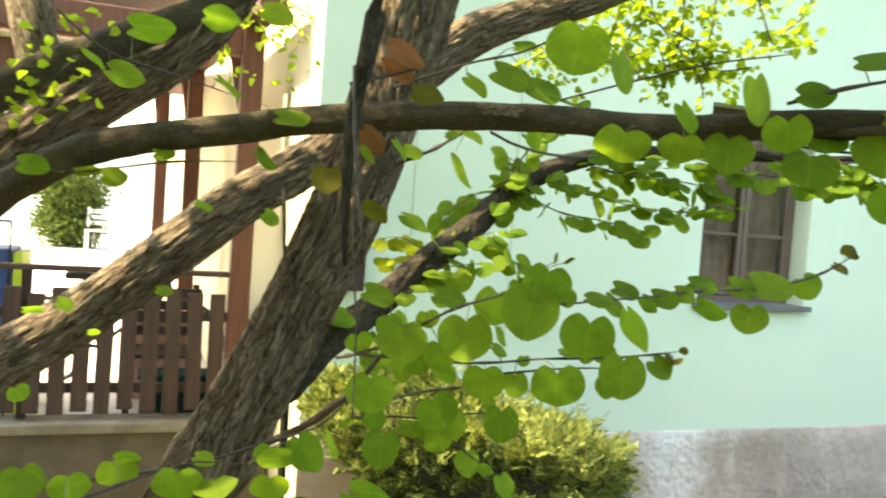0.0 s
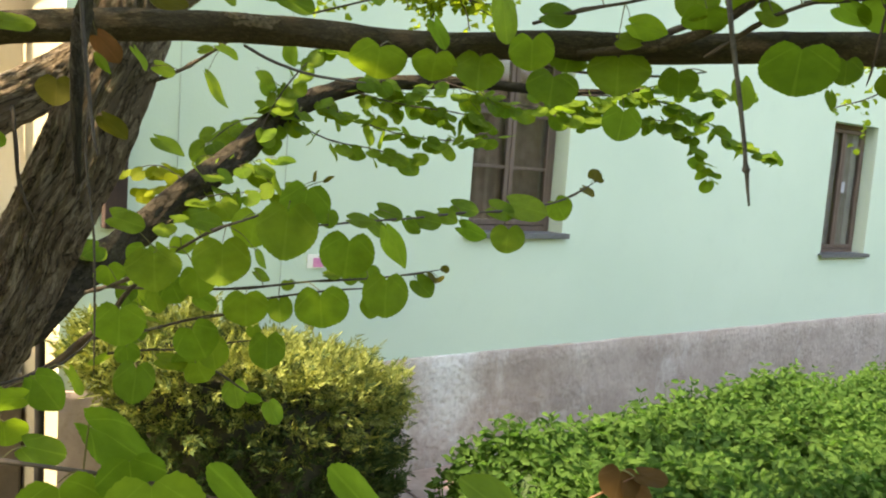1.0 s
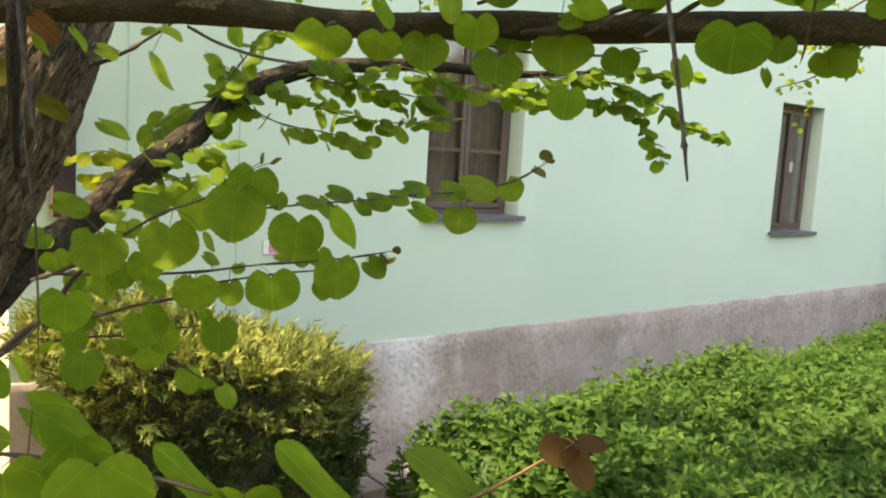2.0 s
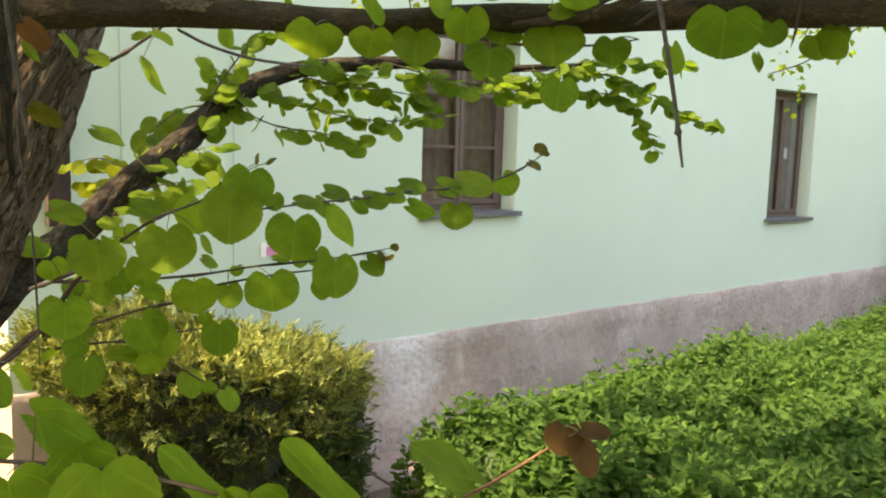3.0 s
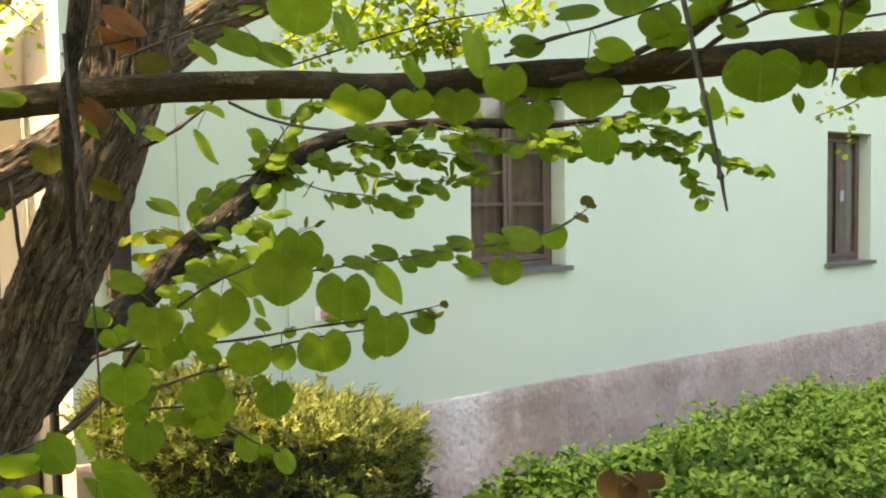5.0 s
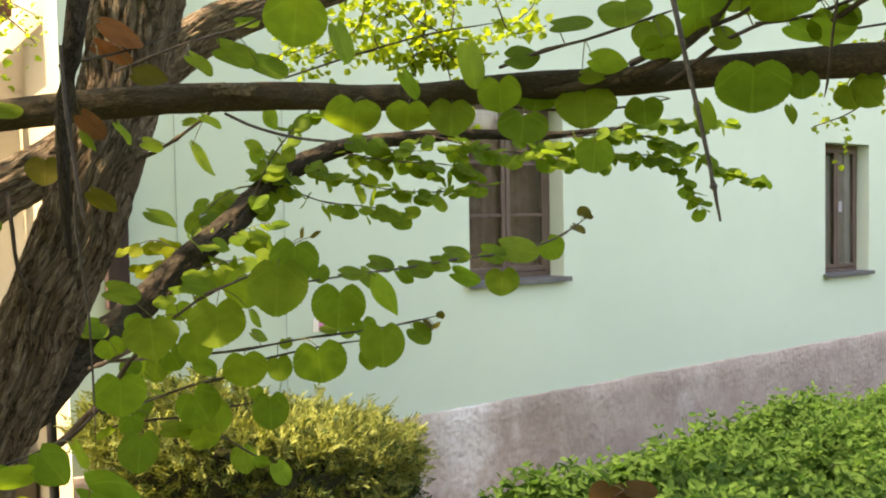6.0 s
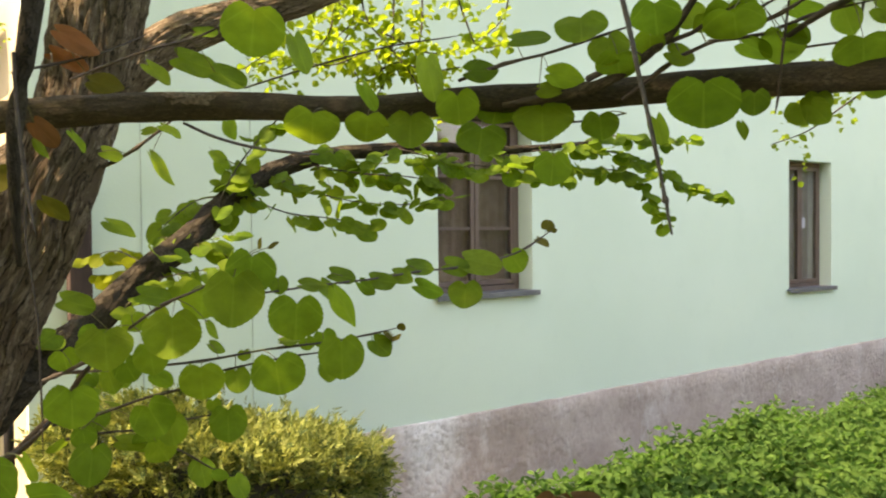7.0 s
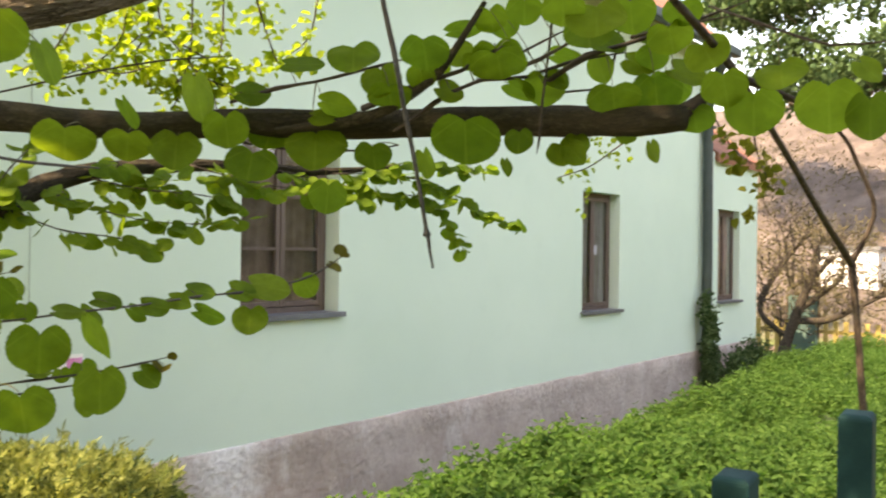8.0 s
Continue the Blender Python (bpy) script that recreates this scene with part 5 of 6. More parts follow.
HANGING = [
    [(2.314, 2.676, 2.647, 0.0064), (2.331, 2.658, 2.476, 0.0053), (2.388, 2.605, 2.371, 0.0043), (2.432, 2.564, 2.249, 0.0032)],
    [(2.373, 2.554, 2.633, 0.0063), (2.378, 2.547, 2.444, 0.0053), (2.372, 2.552, 2.317, 0.0042), (2.326, 2.592, 2.221, 0.0032)],
    [(2.497, 2.374, 2.621, 0.0062), (2.545, 2.329, 2.436, 0.0052), (2.584, 2.292, 2.345, 0.0041), (2.676, 2.209, 2.374, 0.0031)],
    [(2.234, 2.748, 2.644, 0.0064), (2.237, 2.743, 2.43, 0.0053), (2.175, 2.798, 2.311, 0.0043), (2.104, 2.862, 2.259, 0.0032)],
    [(2.335, 2.655, 2.476, 0.0053), (2.269, 2.713, 2.357, 0.0043), (2.318, 2.667, 2.23, 0.0032)],
    [(2.454, 2.481, 2.635, 0.0063), (2.456, 2.476, 2.425, 0.0053), (2.442, 2.487, 2.277, 0.0042), (2.513, 2.422, 2.217, 0.0032)],
    [(2.14, 2.833, 2.577, 0.0064), (2.11, 2.859, 2.448, 0.0043), (2.064, 2.899, 2.329, 0.0043), (1.994, 2.962, 2.256, 0.0032)],
    [(2.348, 2.575, 2.401, 0.0053), (2.473, 2.46, 2.331, 0.0042), (2.566, 2.376, 2.355, 0.0032)],
    [(2.893, 2.421, 2.706, 0.0068), (2.869, 2.44, 2.546, 0.0046), (2.803, 2.499, 2.452, 0.0034)],
    [(2.175, 2.734, 2.542, 0.0063), (2.269, 2.647, 2.461, 0.0042), (2.223, 2.687, 2.376, 0.0032)],
    [(2.326, 2.592, 2.24, 0.004), (2.39, 2.53, 2.29, 0.004), (2.47, 2.45, 2.26, 0.0035), (2.56, 2.37, 2.28, 0.003)],
    [(2.30, 2.62, 2.32, 0.004), (2.20, 2.71, 2.27, 0.004), (2.10, 2.82, 2.30, 0.0035), (2.02, 2.90, 2.27, 0.003)],
    [(2.36, 2.56, 2.36, 0.004), (2.43, 2.49, 2.24, 0.004), (2.45, 2.47, 2.16, 0.003)],
    [(2.33, 2.60, 2.34, 0.004), (2.36, 2.57, 2.23, 0.004), (2.34, 2.59, 2.16, 0.003)],
    [(3.047, 1.059, 2.151, 0.005), (2.95, 1.145, 2.057, 0.0041), (2.877, 1.211, 1.984, 0.0033), (2.798, 1.282, 1.941, 0.0025)],
    [(2.997, 1.105, 2.249, 0.005), (2.9, 1.192, 2.147, 0.0041), (2.87, 1.218, 2.06, 0.0025)]]
HANGING_SIDE = [
    [(0.672, 2.09, 2.05, 0.0035), (0.688, 2.08, 1.985, 0.003), (0.703, 2.069, 1.94, 0.0025), (0.716, 2.061, 1.896, 0.002)],
    [(0.705, 2.02, 2.08, 0.003), (0.735, 2.002, 2.022, 0.0025), (0.766, 1.985, 1.978, 0.002)],
    [(0.405, 1.655, 1.825, 0.002), (0.378, 1.669, 1.79, 0.0018), (0.350, 1.681, 1.755, 0.0016), (0.315, 1.697, 1.737, 0.0013)],
    [(0.365, 1.668, 1.90, 0.002), (0.355, 1.676, 1.86, 0.0016), (0.335, 1.686, 1.815, 0.0013)],
    [(1.105, 3.636, 2.39, 0.0062), (1.197, 3.552, 2.373, 0.0052), (1.259, 3.495, 2.312, 0.0041), (1.29, 3.466, 2.272, 0.0031)],
    [(1.119, 3.624, 2.494, 0.0062), (1.227, 3.525, 2.415, 0.0052), (1.289, 3.468, 2.375, 0.0031)],
    [(2.108, 0.555, 1.973, 0.0033), (2.121, 0.539, 1.885, 0.0028), (2.130, 0.527, 1.85, 0.0022), (2.136, 0.519, 1.815, 0.0017)],
    [(1.972, 0.583, 1.928, 0.0031), (1.991, 0.556, 1.877, 0.0021), (2.012, 0.525, 1.848, 0.0016)]]


# these sprays take the darker leaf colour in place of real shade
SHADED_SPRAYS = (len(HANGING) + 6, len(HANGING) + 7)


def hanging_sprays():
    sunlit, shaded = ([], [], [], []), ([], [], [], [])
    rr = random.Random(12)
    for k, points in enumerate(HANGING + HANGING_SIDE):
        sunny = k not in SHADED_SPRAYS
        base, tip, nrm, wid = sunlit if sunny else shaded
        bm = bmesh.new()
        rows = tube(bm, [(x, y, z, r * 0.7) for x, y, z, r in points], 5, 0.022)
        tree_part("twig", bm, TWIG)
        rows = [(np.array(q[:3]), 1.0) for q in rows[1:]]
        # short side twiglets
        for q, _ in list(rows)[::3]:
            d = np.array([rr.gauss(0, 1), rr.gauss(0, 0.6), rr.gauss(-0.3, 0.6)])
            d /= np.linalg.norm(d)
            rows += [(q + d * hop * 0.028, 0.85) for hop in range(1, rr.randint(3, 7))]
        for q, f in rows:
            for _ in range(2 if sunny else 3):
                d = np.array([rr.gauss(0, 1), rr.gauss(0, 1), rr.gauss(-0.3, 0.6)])
                d /= np.linalg.norm(d)
                s = rr.uniform(0.026, 0.046) * f * (1.0 if k < len(HANGING) - 2 else 0.58 if sunny else 0.64)
                root = q + d * rr.uniform(0.004, 0.02)
                base.append(root)
                tip.append(root + d * s)
                nrm.append([rr.gauss(0, 0.6), rr.gauss(0, 0.6), 1.0])
                wid.append(s * 0.9)
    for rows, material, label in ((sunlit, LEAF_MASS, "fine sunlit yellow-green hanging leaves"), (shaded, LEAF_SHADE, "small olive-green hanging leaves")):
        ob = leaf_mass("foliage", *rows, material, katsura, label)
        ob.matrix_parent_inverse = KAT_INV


hanging_sprays()


def crown():
    """The upper crown: limbs that fork over the walk, with small round leaves in loose layers."""
    rng = crown_rng
    rr = random.Random(31)
    ends = []
    top = TRUNK[-1]
    for k in range(13):
        u = (k + 0.5) / 13
        rise = rr.uniform(0.5, 1.9)
        e = (-3.2 + 5.0 * u + rr.uniform(-0.2, 0.2), rr.uniform(-0.9, 1.15) if u > 0.5 else rr.uniform(-0.4, 2.2), top[2] + rise)
        m = (top[0] * 0.55 + e[0] * 0.45, top[1] * 0.5 + e[1] * 0.5, top[2] + rise * 0.6)
        bough = bmesh.new()
        tube(bough, [(top[0], top[1], top[2] - 0.08, 0.05), (*m, 0.032), (*e, 0.008)], 8, 0.12, 0.1)
        tree_part("bough", bough, BARK_SMOOTH)
        ends += [m, e, tuple(0.5 * (p + q) for p, q in zip(m, e))]
    n = 10000
    c = np.array(ends)[rng.integers(0, len(ends), n)]
    p = c + rng.normal(size=(n, 3)) * np.array([0.55, 0.5, 0.22])
    keep = (p[:, 2] > 2.85) & ((p[:, 1] < 1.75) | ((p[:, 0] < 1.0) & (p[:, 1] < 2.5)))
    p = p[keep]
    # the thick of the crown, in layers over the stems
    m = 4000
    heart = np.stack([rng.uniform(-3.5, 1.2, 112), rng.uniform(0.2, 2.9, 112), rng.uniform(3.05, 4.1, 112)], 1)
    q = heart[rng.integers(0, 112, m)] + rng.normal(size=(m, 3)) * np.array([0.34, 0.34, 0.10])
    p = np.concatenate([p, q[(q[:, 2] > 2.9) & (q[:, 0] < 1.45)]])
    # two denser layers that shade the twigs below them
    for at, wide, count in (((1.75, 1.9, 3.22), (0.30, 0.18, 0.07), 330), ((-1.15, 1.86, 3.22), (0.32, 0.22, 0.08), 620)):
        p = np.concatenate([p, np.array(at) + rng.normal(size=(count, 3)) * np.array(wide)])
    d = unit(rng, len(p)) * np.array([1, 1, 0.5])
    s = rng.uniform(0.045, 0.075, len(p))
    up = unit(rng, len(p)) * 0.5 + np.array([0, 0, 1.0])
    ob = leaf_mass("foliage", p, p + d * s[:, None], up, s, LEAF_MASS, katsura, "airy upper crown of round leaves")
    ob.matrix_parent_inverse = KAT_INV


crown()
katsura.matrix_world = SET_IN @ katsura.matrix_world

# ---- young tree beside the posts ----
SAPLING = [(3.796, 0.486, 0.985, 0.0142), (3.776, 0.503, 1.248, 0.0132), (3.744, 0.521, 1.492, 0.0132), (3.71, 0.543, 1.729, 0.0152)]
sapling = thing("sapling", "young bare-stemmed forked tree beside the planted bed", "tree", at=(SAPLING[0][0], SAPLING[0][1], 0))
SAP_INV = sapling.matrix_world.inverted()
bm = bmesh.new()
tube(bm, [(SAPLING[0][0] + 0.03, SAPLING[0][1] - 0.01, -0.40, 0.024), (SAPLING[0][0] + 0.02, SAPLING[0][1], 0.35, 0.019)] + SAPLING, 10, 0.03, 0.1, 20)
ob = part("stem", bm, BARK_SMOOTH, sapling, smooth=True)
ob.matrix_parent_inverse = SAP_INV
bm = bmesh.new()
tube(bm, [(3.712, 0.54, 1.73, 0.0101), (3.706, 0.486, 1.855, 0.008), (3.688, 0.474, 1.933, 0.0079), (3.623, 0.513, 2.046, 0.0079),
    (3.521, 0.572, 2.17, 0.0068), (3.316, 0.7, 2.237, 0.0056)], 8, 0.03, 0.15, 30)
ob = part("branch", bm, BARK_SMOOTH, sapling, smooth=True)
ob.matrix_parent_inverse = SAP_INV
bm = bmesh.new()
tube(bm, [(3.71, 0.543, 1.723, 0.0131), (3.127, 0.553, 1.83, 0.0101), (2.141, 0.507, 1.915, 0.0066), (1.474, 0.434, 1.889, 0.0052),
    (1.184, 0.421, 1.888, 0.0039)], 8, 0.03, 0.12, 30)
ob = part("branch", bm, BARK_SMOOTH, sapling, smooth=True)
ob.matrix_parent_inverse = SAP_INV
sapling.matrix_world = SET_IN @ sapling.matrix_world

# ---- the planted bed along the house ----
BED_X0, BED_X1, BED_Y0, BED_Y1, BED_TOP = 2.62, 14.2, 0.80, 3.45, 0.76


def bed_back(x):
    """The bed widens past the house."""
    return BED_Y1 + 0.45 * np.clip((x - 8.0) / 3.0, 0, 1)


def bed_height(x, y):
    """The uneven top of the bed, falling away at its edges."""
    edge = np.clip(np.minimum.reduce([(x - BED_X0) / 0.22, (bed_back(x) - y) / 0.25, (y - BED_Y0) / 0.25, (BED_X1 - x) / 0.5]), 0, 1)
    wave = 0.035 * np.sin(x * 2.1 + y * 1.3) + 0.025 * np.sin(x * 5.3 - y * 4.1) + 0.025 * np.sin(y * 9.7 + x * 3.0) + 0.03 * np.sin(x * 13.1 + 2 * np.sin(y * 5)) * np.sin(y * 11.3 + 2 * np.sin(x * 4))
    return (BED_TOP + wave) * (0.45 + 0.55 * np.sqrt(edge))


def build_bed():
    rng = np.random.default_rng(4)
    bed = thing("ground_cover", "dense bed of fresh green leafy ground cover beside the house", "shrub", kind="stuff", at=(6, 1.6, 0))
    inv = bed.matrix_world.inverted()
    # shoots: near the walk thick with small leaves, farther off fewer and larger
    spans = [(BED_X0, 5.2, 540, 0.055), (5.2, 8.5, 620, 0.043), (8.5, BED_X1, 600, 0.039)]
    base, tip, nrm, wid = [], [], [], []
    foot, head, facing, thin = [], [], [], []
    for x0, x1, per, size in spans:
        n = int((x1 - x0) * (BED_Y1 - BED_Y0) * per)
        x = rng.uniform(x0, x1, n)
        y = BED_Y0 + (bed_back(x) - BED_Y0) * rng.random(n)
        top = bed_height(x, y) + rng.normal(0, 0.040, n) + (rng.random(n) < 0.05) * rng.uniform(0.03, 0.10, n)
        gap = np.array([noise.noise(Vector((a * 2.6, b * 2.6, 1))) for a, b in zip(x, y)])
        top -= np.clip(gap - 0.29, 0, 1) * 0.65
        lean = rng.normal(0, 0.10, (n, 2))
        if x0 < 7:
            foot.append(np.stack([x - lean[:, 0] * 0.1, y - lean[:, 1] * 0.1, top - 0.30], 1))
            head.append(np.stack([x + lean[:, 0] * 0.2, y + lean[:, 1] * 0.2, top + 0.006], 1))
            facing.append(np.tile([0.3, -1.0, 0.0], (n, 1)) + rng.normal(0, 0.4, (n, 3)))
            thin.append(np.full(n, 0.0045))
        for level in range(6):
            drop = level * 0.042 + rng.uniform(0, 0.02, n)
            for sgn in (0, math.pi):
                a = rng.uniform(0, 6.28, n) if level == 0 and sgn == 0 else a0 + level * 1.57 + sgn + rng.normal(0, 0.3, n)
                if level == 0 and sgn == 0:
                    a0 = a
                keep = rng.random(n) < (0.95 if level < 3 else 0.6)
                d = np.stack([np.cos(a), np.sin(a), rng.uniform(0.0, 1.3, n) if level == 0 else rng.uniform(-0.5, 0.8, n)], 1)
                d /= np.linalg.norm(d, axis=1, keepdims=True)
                p = np.stack([x + lean[:, 0] * (0.2 - drop), y + lean[:, 1] * (0.2 - drop), top - drop], 1)
                s = size * rng.uniform(0.75, 1.5, n) * (0.7 if level == 0 else 1.0)
                base.append(p[keep])
                tip.append((p + d * s[:, None])[keep])
                nrm.append((np.array([-0.15, -0.25, 0.75]) + rng.normal(0, 0.55, (n, 3)))[keep])
                wid.append((s * rng.uniform(0.42, 0.58, n))[keep])
    ob = leaf_mass("foliage", np.concatenate(base), np.concatenate(tip), np.concatenate(nrm), np.concatenate(wid), BED_LEAF, bed, fold=0.22)
    ob.matrix_parent_inverse = inv
    ob = leaf_mass("shoots", np.concatenate(foot), np.concatenate(head), np.concatenate(facing), np.concatenate(thin), BED_LEAF, bed, "slender upright green shoots", fold=0.8)
    ob.matrix_parent_inverse = inv
    # one dark green sheet that stands in for the shade between the leaves
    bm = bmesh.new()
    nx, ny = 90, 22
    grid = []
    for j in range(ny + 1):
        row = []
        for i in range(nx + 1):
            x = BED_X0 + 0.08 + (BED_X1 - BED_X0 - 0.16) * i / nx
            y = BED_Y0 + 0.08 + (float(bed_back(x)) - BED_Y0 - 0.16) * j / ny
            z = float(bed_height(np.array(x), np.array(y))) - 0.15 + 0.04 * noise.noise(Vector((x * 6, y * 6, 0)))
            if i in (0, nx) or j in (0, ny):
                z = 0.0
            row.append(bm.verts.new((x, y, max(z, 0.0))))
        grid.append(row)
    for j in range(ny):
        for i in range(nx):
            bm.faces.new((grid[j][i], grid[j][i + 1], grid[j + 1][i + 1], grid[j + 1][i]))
    ob = part("stems", bm, BED_SHADE, bed, "dark green sheet for the shaded depth under the leaves", smooth=True)
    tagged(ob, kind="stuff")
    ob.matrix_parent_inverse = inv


build_bed()


def build_conifer():
    """A clipped evergreen bush: a dark shell for the shade inside, and flat fans of scaly sprays that stand out of its
    skin.
    """
    rng = np.random.default_rng(11)
    bush = thing("clipped_conifer", "clipped evergreen bush with yellow-green sprays against the house", "bush", at=(1.80, 3.83, 0))
    inv = bush.matrix_world.inverted()
    cx, cy, hx, hy = 1.80, 3.83, 0.75, 0.46

    def skin(u, v):
        """Super-ellipse footprint, rounded top that falls to one end."""
        a = u * 2 * math.pi
        k = 1.0 - 0.10 * math.sin(3 * a + 1) * 0.4
        r = (abs(math.cos(a)) ** 3 + abs(math.sin(a)) ** 3) ** (-1 / 3) * k
        top = 1.135 - 0.14 * math.cos(a)
        if v < 0.72:
            h = v / 0.72 * (top - 0.14)
            s = 0.86 + 0.14 * min(1, v / 0.25) if math.cos(a) > 0 else 1.0 - 0.46 * abs(math.cos(a)) * min(1, (0.72 - v) / 0.30)
        else:
            w = (v - 0.72) / 0.28
            h, s = top - 0.14 + 0.14 * math.sin(w * math.pi / 2), math.cos(w * math.pi / 2) ** 0.6
        bumpy = 1 + 0.07 * noise.noise(Vector((math.cos(a) * 2.2, math.sin(a) * 2.2, h * 4))) + 0.06 * noise.noise(Vector((math.cos(a) * 7, math.sin(a) * 7, h * 11)))
        return Vector((cx + hx * r * s * math.cos(a) * bumpy, cy + hy * r * s * math.sin(a) * bumpy, h * (1 + 0.05 * noise.noise(Vector((a * 1.4, v * 5, 2))))))

    # smooth shell under the sprays, inner shade put into its dark colour
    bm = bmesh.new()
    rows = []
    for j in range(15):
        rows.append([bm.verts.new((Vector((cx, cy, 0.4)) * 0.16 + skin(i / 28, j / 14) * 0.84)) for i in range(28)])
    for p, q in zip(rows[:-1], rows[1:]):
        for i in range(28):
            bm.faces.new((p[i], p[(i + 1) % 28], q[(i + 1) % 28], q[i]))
    ob = part("inside", bm, BUSH_SHADE, bush, "dark shell for the shade inside the bush", smooth=True)
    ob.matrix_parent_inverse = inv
    tufts = {"side": ([], [], [], []), "tip": ([], [], [], [])}
    for _ in range(2500):
        u, v = rng.random(), rng.random() ** 0.70
        if 0.08 < u < 0.42 and v < 0.6:
            continue
        p = np.array(skin(u, v))
        out = p - np.array([cx, cy, p[2] - 0.30 if v > 0.66 else p[2]])
        out /= np.linalg.norm(out) + 1e-6
        lead = out * 0.8 + np.array([0, 0, 0.55]) + rng.normal(0, 0.35, 3)
        lead /= np.linalg.norm(lead)
        heart = p - out * rng.uniform(0.02, 0.14)
        reach = rng.uniform(0.05, 0.10) * (2.1 if rng.random() < 0.10 else 1.0)
        # each branchlet carries flat fans of scaly twiglets
        for _ in range(11):
            main = lead + rng.normal(0, 0.55, 3)
            main /= np.linalg.norm(main)
            root = heart + lead * reach * rng.uniform(0.0, 0.9) + rng.normal(0, 0.012, 3)
            side = np.cross(main, rng.normal(0, 1, 3))
            side /= np.linalg.norm(side) + 1e-6
            face = np.cross(main, side)
            ln = rng.uniform(0.034, 0.072)
            # upper sprays take the pale colour: sunlight on the top, painted by height
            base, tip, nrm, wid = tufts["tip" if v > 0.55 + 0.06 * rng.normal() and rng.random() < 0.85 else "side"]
            for k in range(9):
                f = k / 8
                sgn = -1 if k % 2 else 1
                d = main * (0.45 + 0.55 * f) + side * sgn * 0.85 * (1 - f) + face * rng.normal(0, 0.15)
                q = root + main * ln * f * 0.75
                base.append(q)
                tip.append(q + d * ln * (0.46 - 0.14 * f))
                nrm.append(face)
                wid.append(0.0062)
    for key, material, label in (("side", CONIFER, "dark green scaly sprays"), ("tip", CONIFER_SUNLIT, "fresh yellow-green sprays")):
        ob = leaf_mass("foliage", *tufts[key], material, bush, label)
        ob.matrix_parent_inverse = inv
    bm = bmesh.new()
    for dx in (-0.4, 0.0, 0.38):
        tube(bm, [(cx + dx, cy, -0.02, 0.03), (cx + dx * 1.1, cy, 0.3, 0.025), (cx + dx * 1.2, cy + 0.02, 0.7, 0.015)], 8, 0.1, 0.1)
    ob = part("stem", bm, BARK_DARK, bush)
    ob.matrix_parent_inverse = inv


build_conifer()


def leafy_clump(name, label, category, blobs, count, size, material, seed, kind="", stems=None, at=None):
    """A bush of small leaves in uneven clumps: blobs are (x, y, z, rx, ry, rz)."""
    rng = np.random.default_rng(seed)
    b = np.array(blobs)
    root = thing(name, label, category, kind=kind, at=at or (float(b[0, 0]), float(b[0, 1]), 0))
    inv = root.matrix_world.inverted()
    vol = b[:, 3] * b[:, 4] * b[:, 5]
    pick = rng.choice(len(b), count, p=vol / vol.sum())
    d = unit(rng, count)
    r = rng.random(count) ** 0.28
    p = b[pick, :3] + d * r[:, None] * b[pick, 3:6] * (1 + 0.15 * rng.normal(size=(count, 1)))
    p[:, 2] = np.maximum(p[:, 2], 0.02)
    w = unit(rng, count)
    s = size * rng.uniform(0.6, 1.4, count)
    ob = leaf_mass("foliage", p, p + w * s[:, None], unit(rng, count) + np.array([0, 0, 0.7]), s * 0.6, material, root)
    ob.matrix_parent_inverse = inv
    bm = bmesh.new()
    rr = random.Random(seed)
    ground = stems if stems is not None else 0.0
    for x, y, z, rx, ry, rz in blobs:
        tube(bm, [(root.location.x + rr.uniform(-0.05, 0.05), root.location.y + rr.uniform(-0.05, 0.05), ground, 0.03), ((x + root.location.x) / 2, (y + root.location.y) / 2, (z + ground) / 2, 0.02), (x, y, z, 0.008)], 6, 0.2, 0.1)
    ob = part("stem", bm, BARK_DARK, root)
    ob.matrix_parent_inverse = inv
    return root


# ivy and a dark shrub at the downpipe
leafy_clump("ivy", "dark ivy climbing the downpipe", "climber", [(10.26, 4.22, 0.40, 0.15, 0.10, 0.45), (10.24, 4.22, 0.95, 0.12, 0.09, 0.42), (10.18, 4.26, 1.36, 0.09, 0.07, 0.22)], 2600, 0.055, IVY, 5)
leafy_clump("dark_shrub", "low dark evergreen shrub at the wall", "shrub", [(10.85, 4.10, 0.40, 0.35, 0.22, 0.40), (11.35, 4.10, 0.48, 0.40, 0.22, 0.42), (11.8, 4.10, 0.40, 0.3, 0.22, 0.36)], 4200, 0.055, IVY, 6)

# ---- green posts beside the walk ----


def green_post(x, y, top, w=0.052, turn=0.0):
    post = thing("fence_post", "dark green painted wooden fence post with a rounded top", "post", "posts beside the bed", at=(x, y, 0), turn=turn)
    bm = bmesh.new()
    box(bm, -w, w, -w * 0.75, w * 0.75, 0, top)
    edges = [e for e in bm.edges if e.verts[0].co.z > top - 0.01 and e.verts[1].co.z > top - 0.01]
    bmesh.ops.bevel(bm, geom=edges, offset=0.016, segments=4, affect="EDGES", profile=0.5)
    edges = [e for e in bm.edges if abs(e.verts[0].co.z - e.verts[1].co.z) > 0.5]
    bmesh.ops.bevel(bm, geom=edges, offset=0.006, segments=2, affect="EDGES", profile=0.5)
    part("post", bm, GREEN_PAINT, post, smooth=False)
    return post


green_post(2.20, 0.850, 1.552, turn=8.0)
green_post(2.70, 0.733, 1.628, turn=8.0)

# ---- behind the porch fence ----


def wheel(bm, c, r, axis):
    u = axis.orthogonal().normalized()
    v = axis.cross(u)
    pts = [(*(c + (u * math.cos(a) + v * math.sin(a)) * r), 0.018) for a in [2 * math.pi * k / 20 for k in range(21)]]
    tube(bm, pts, 6, 0.1)


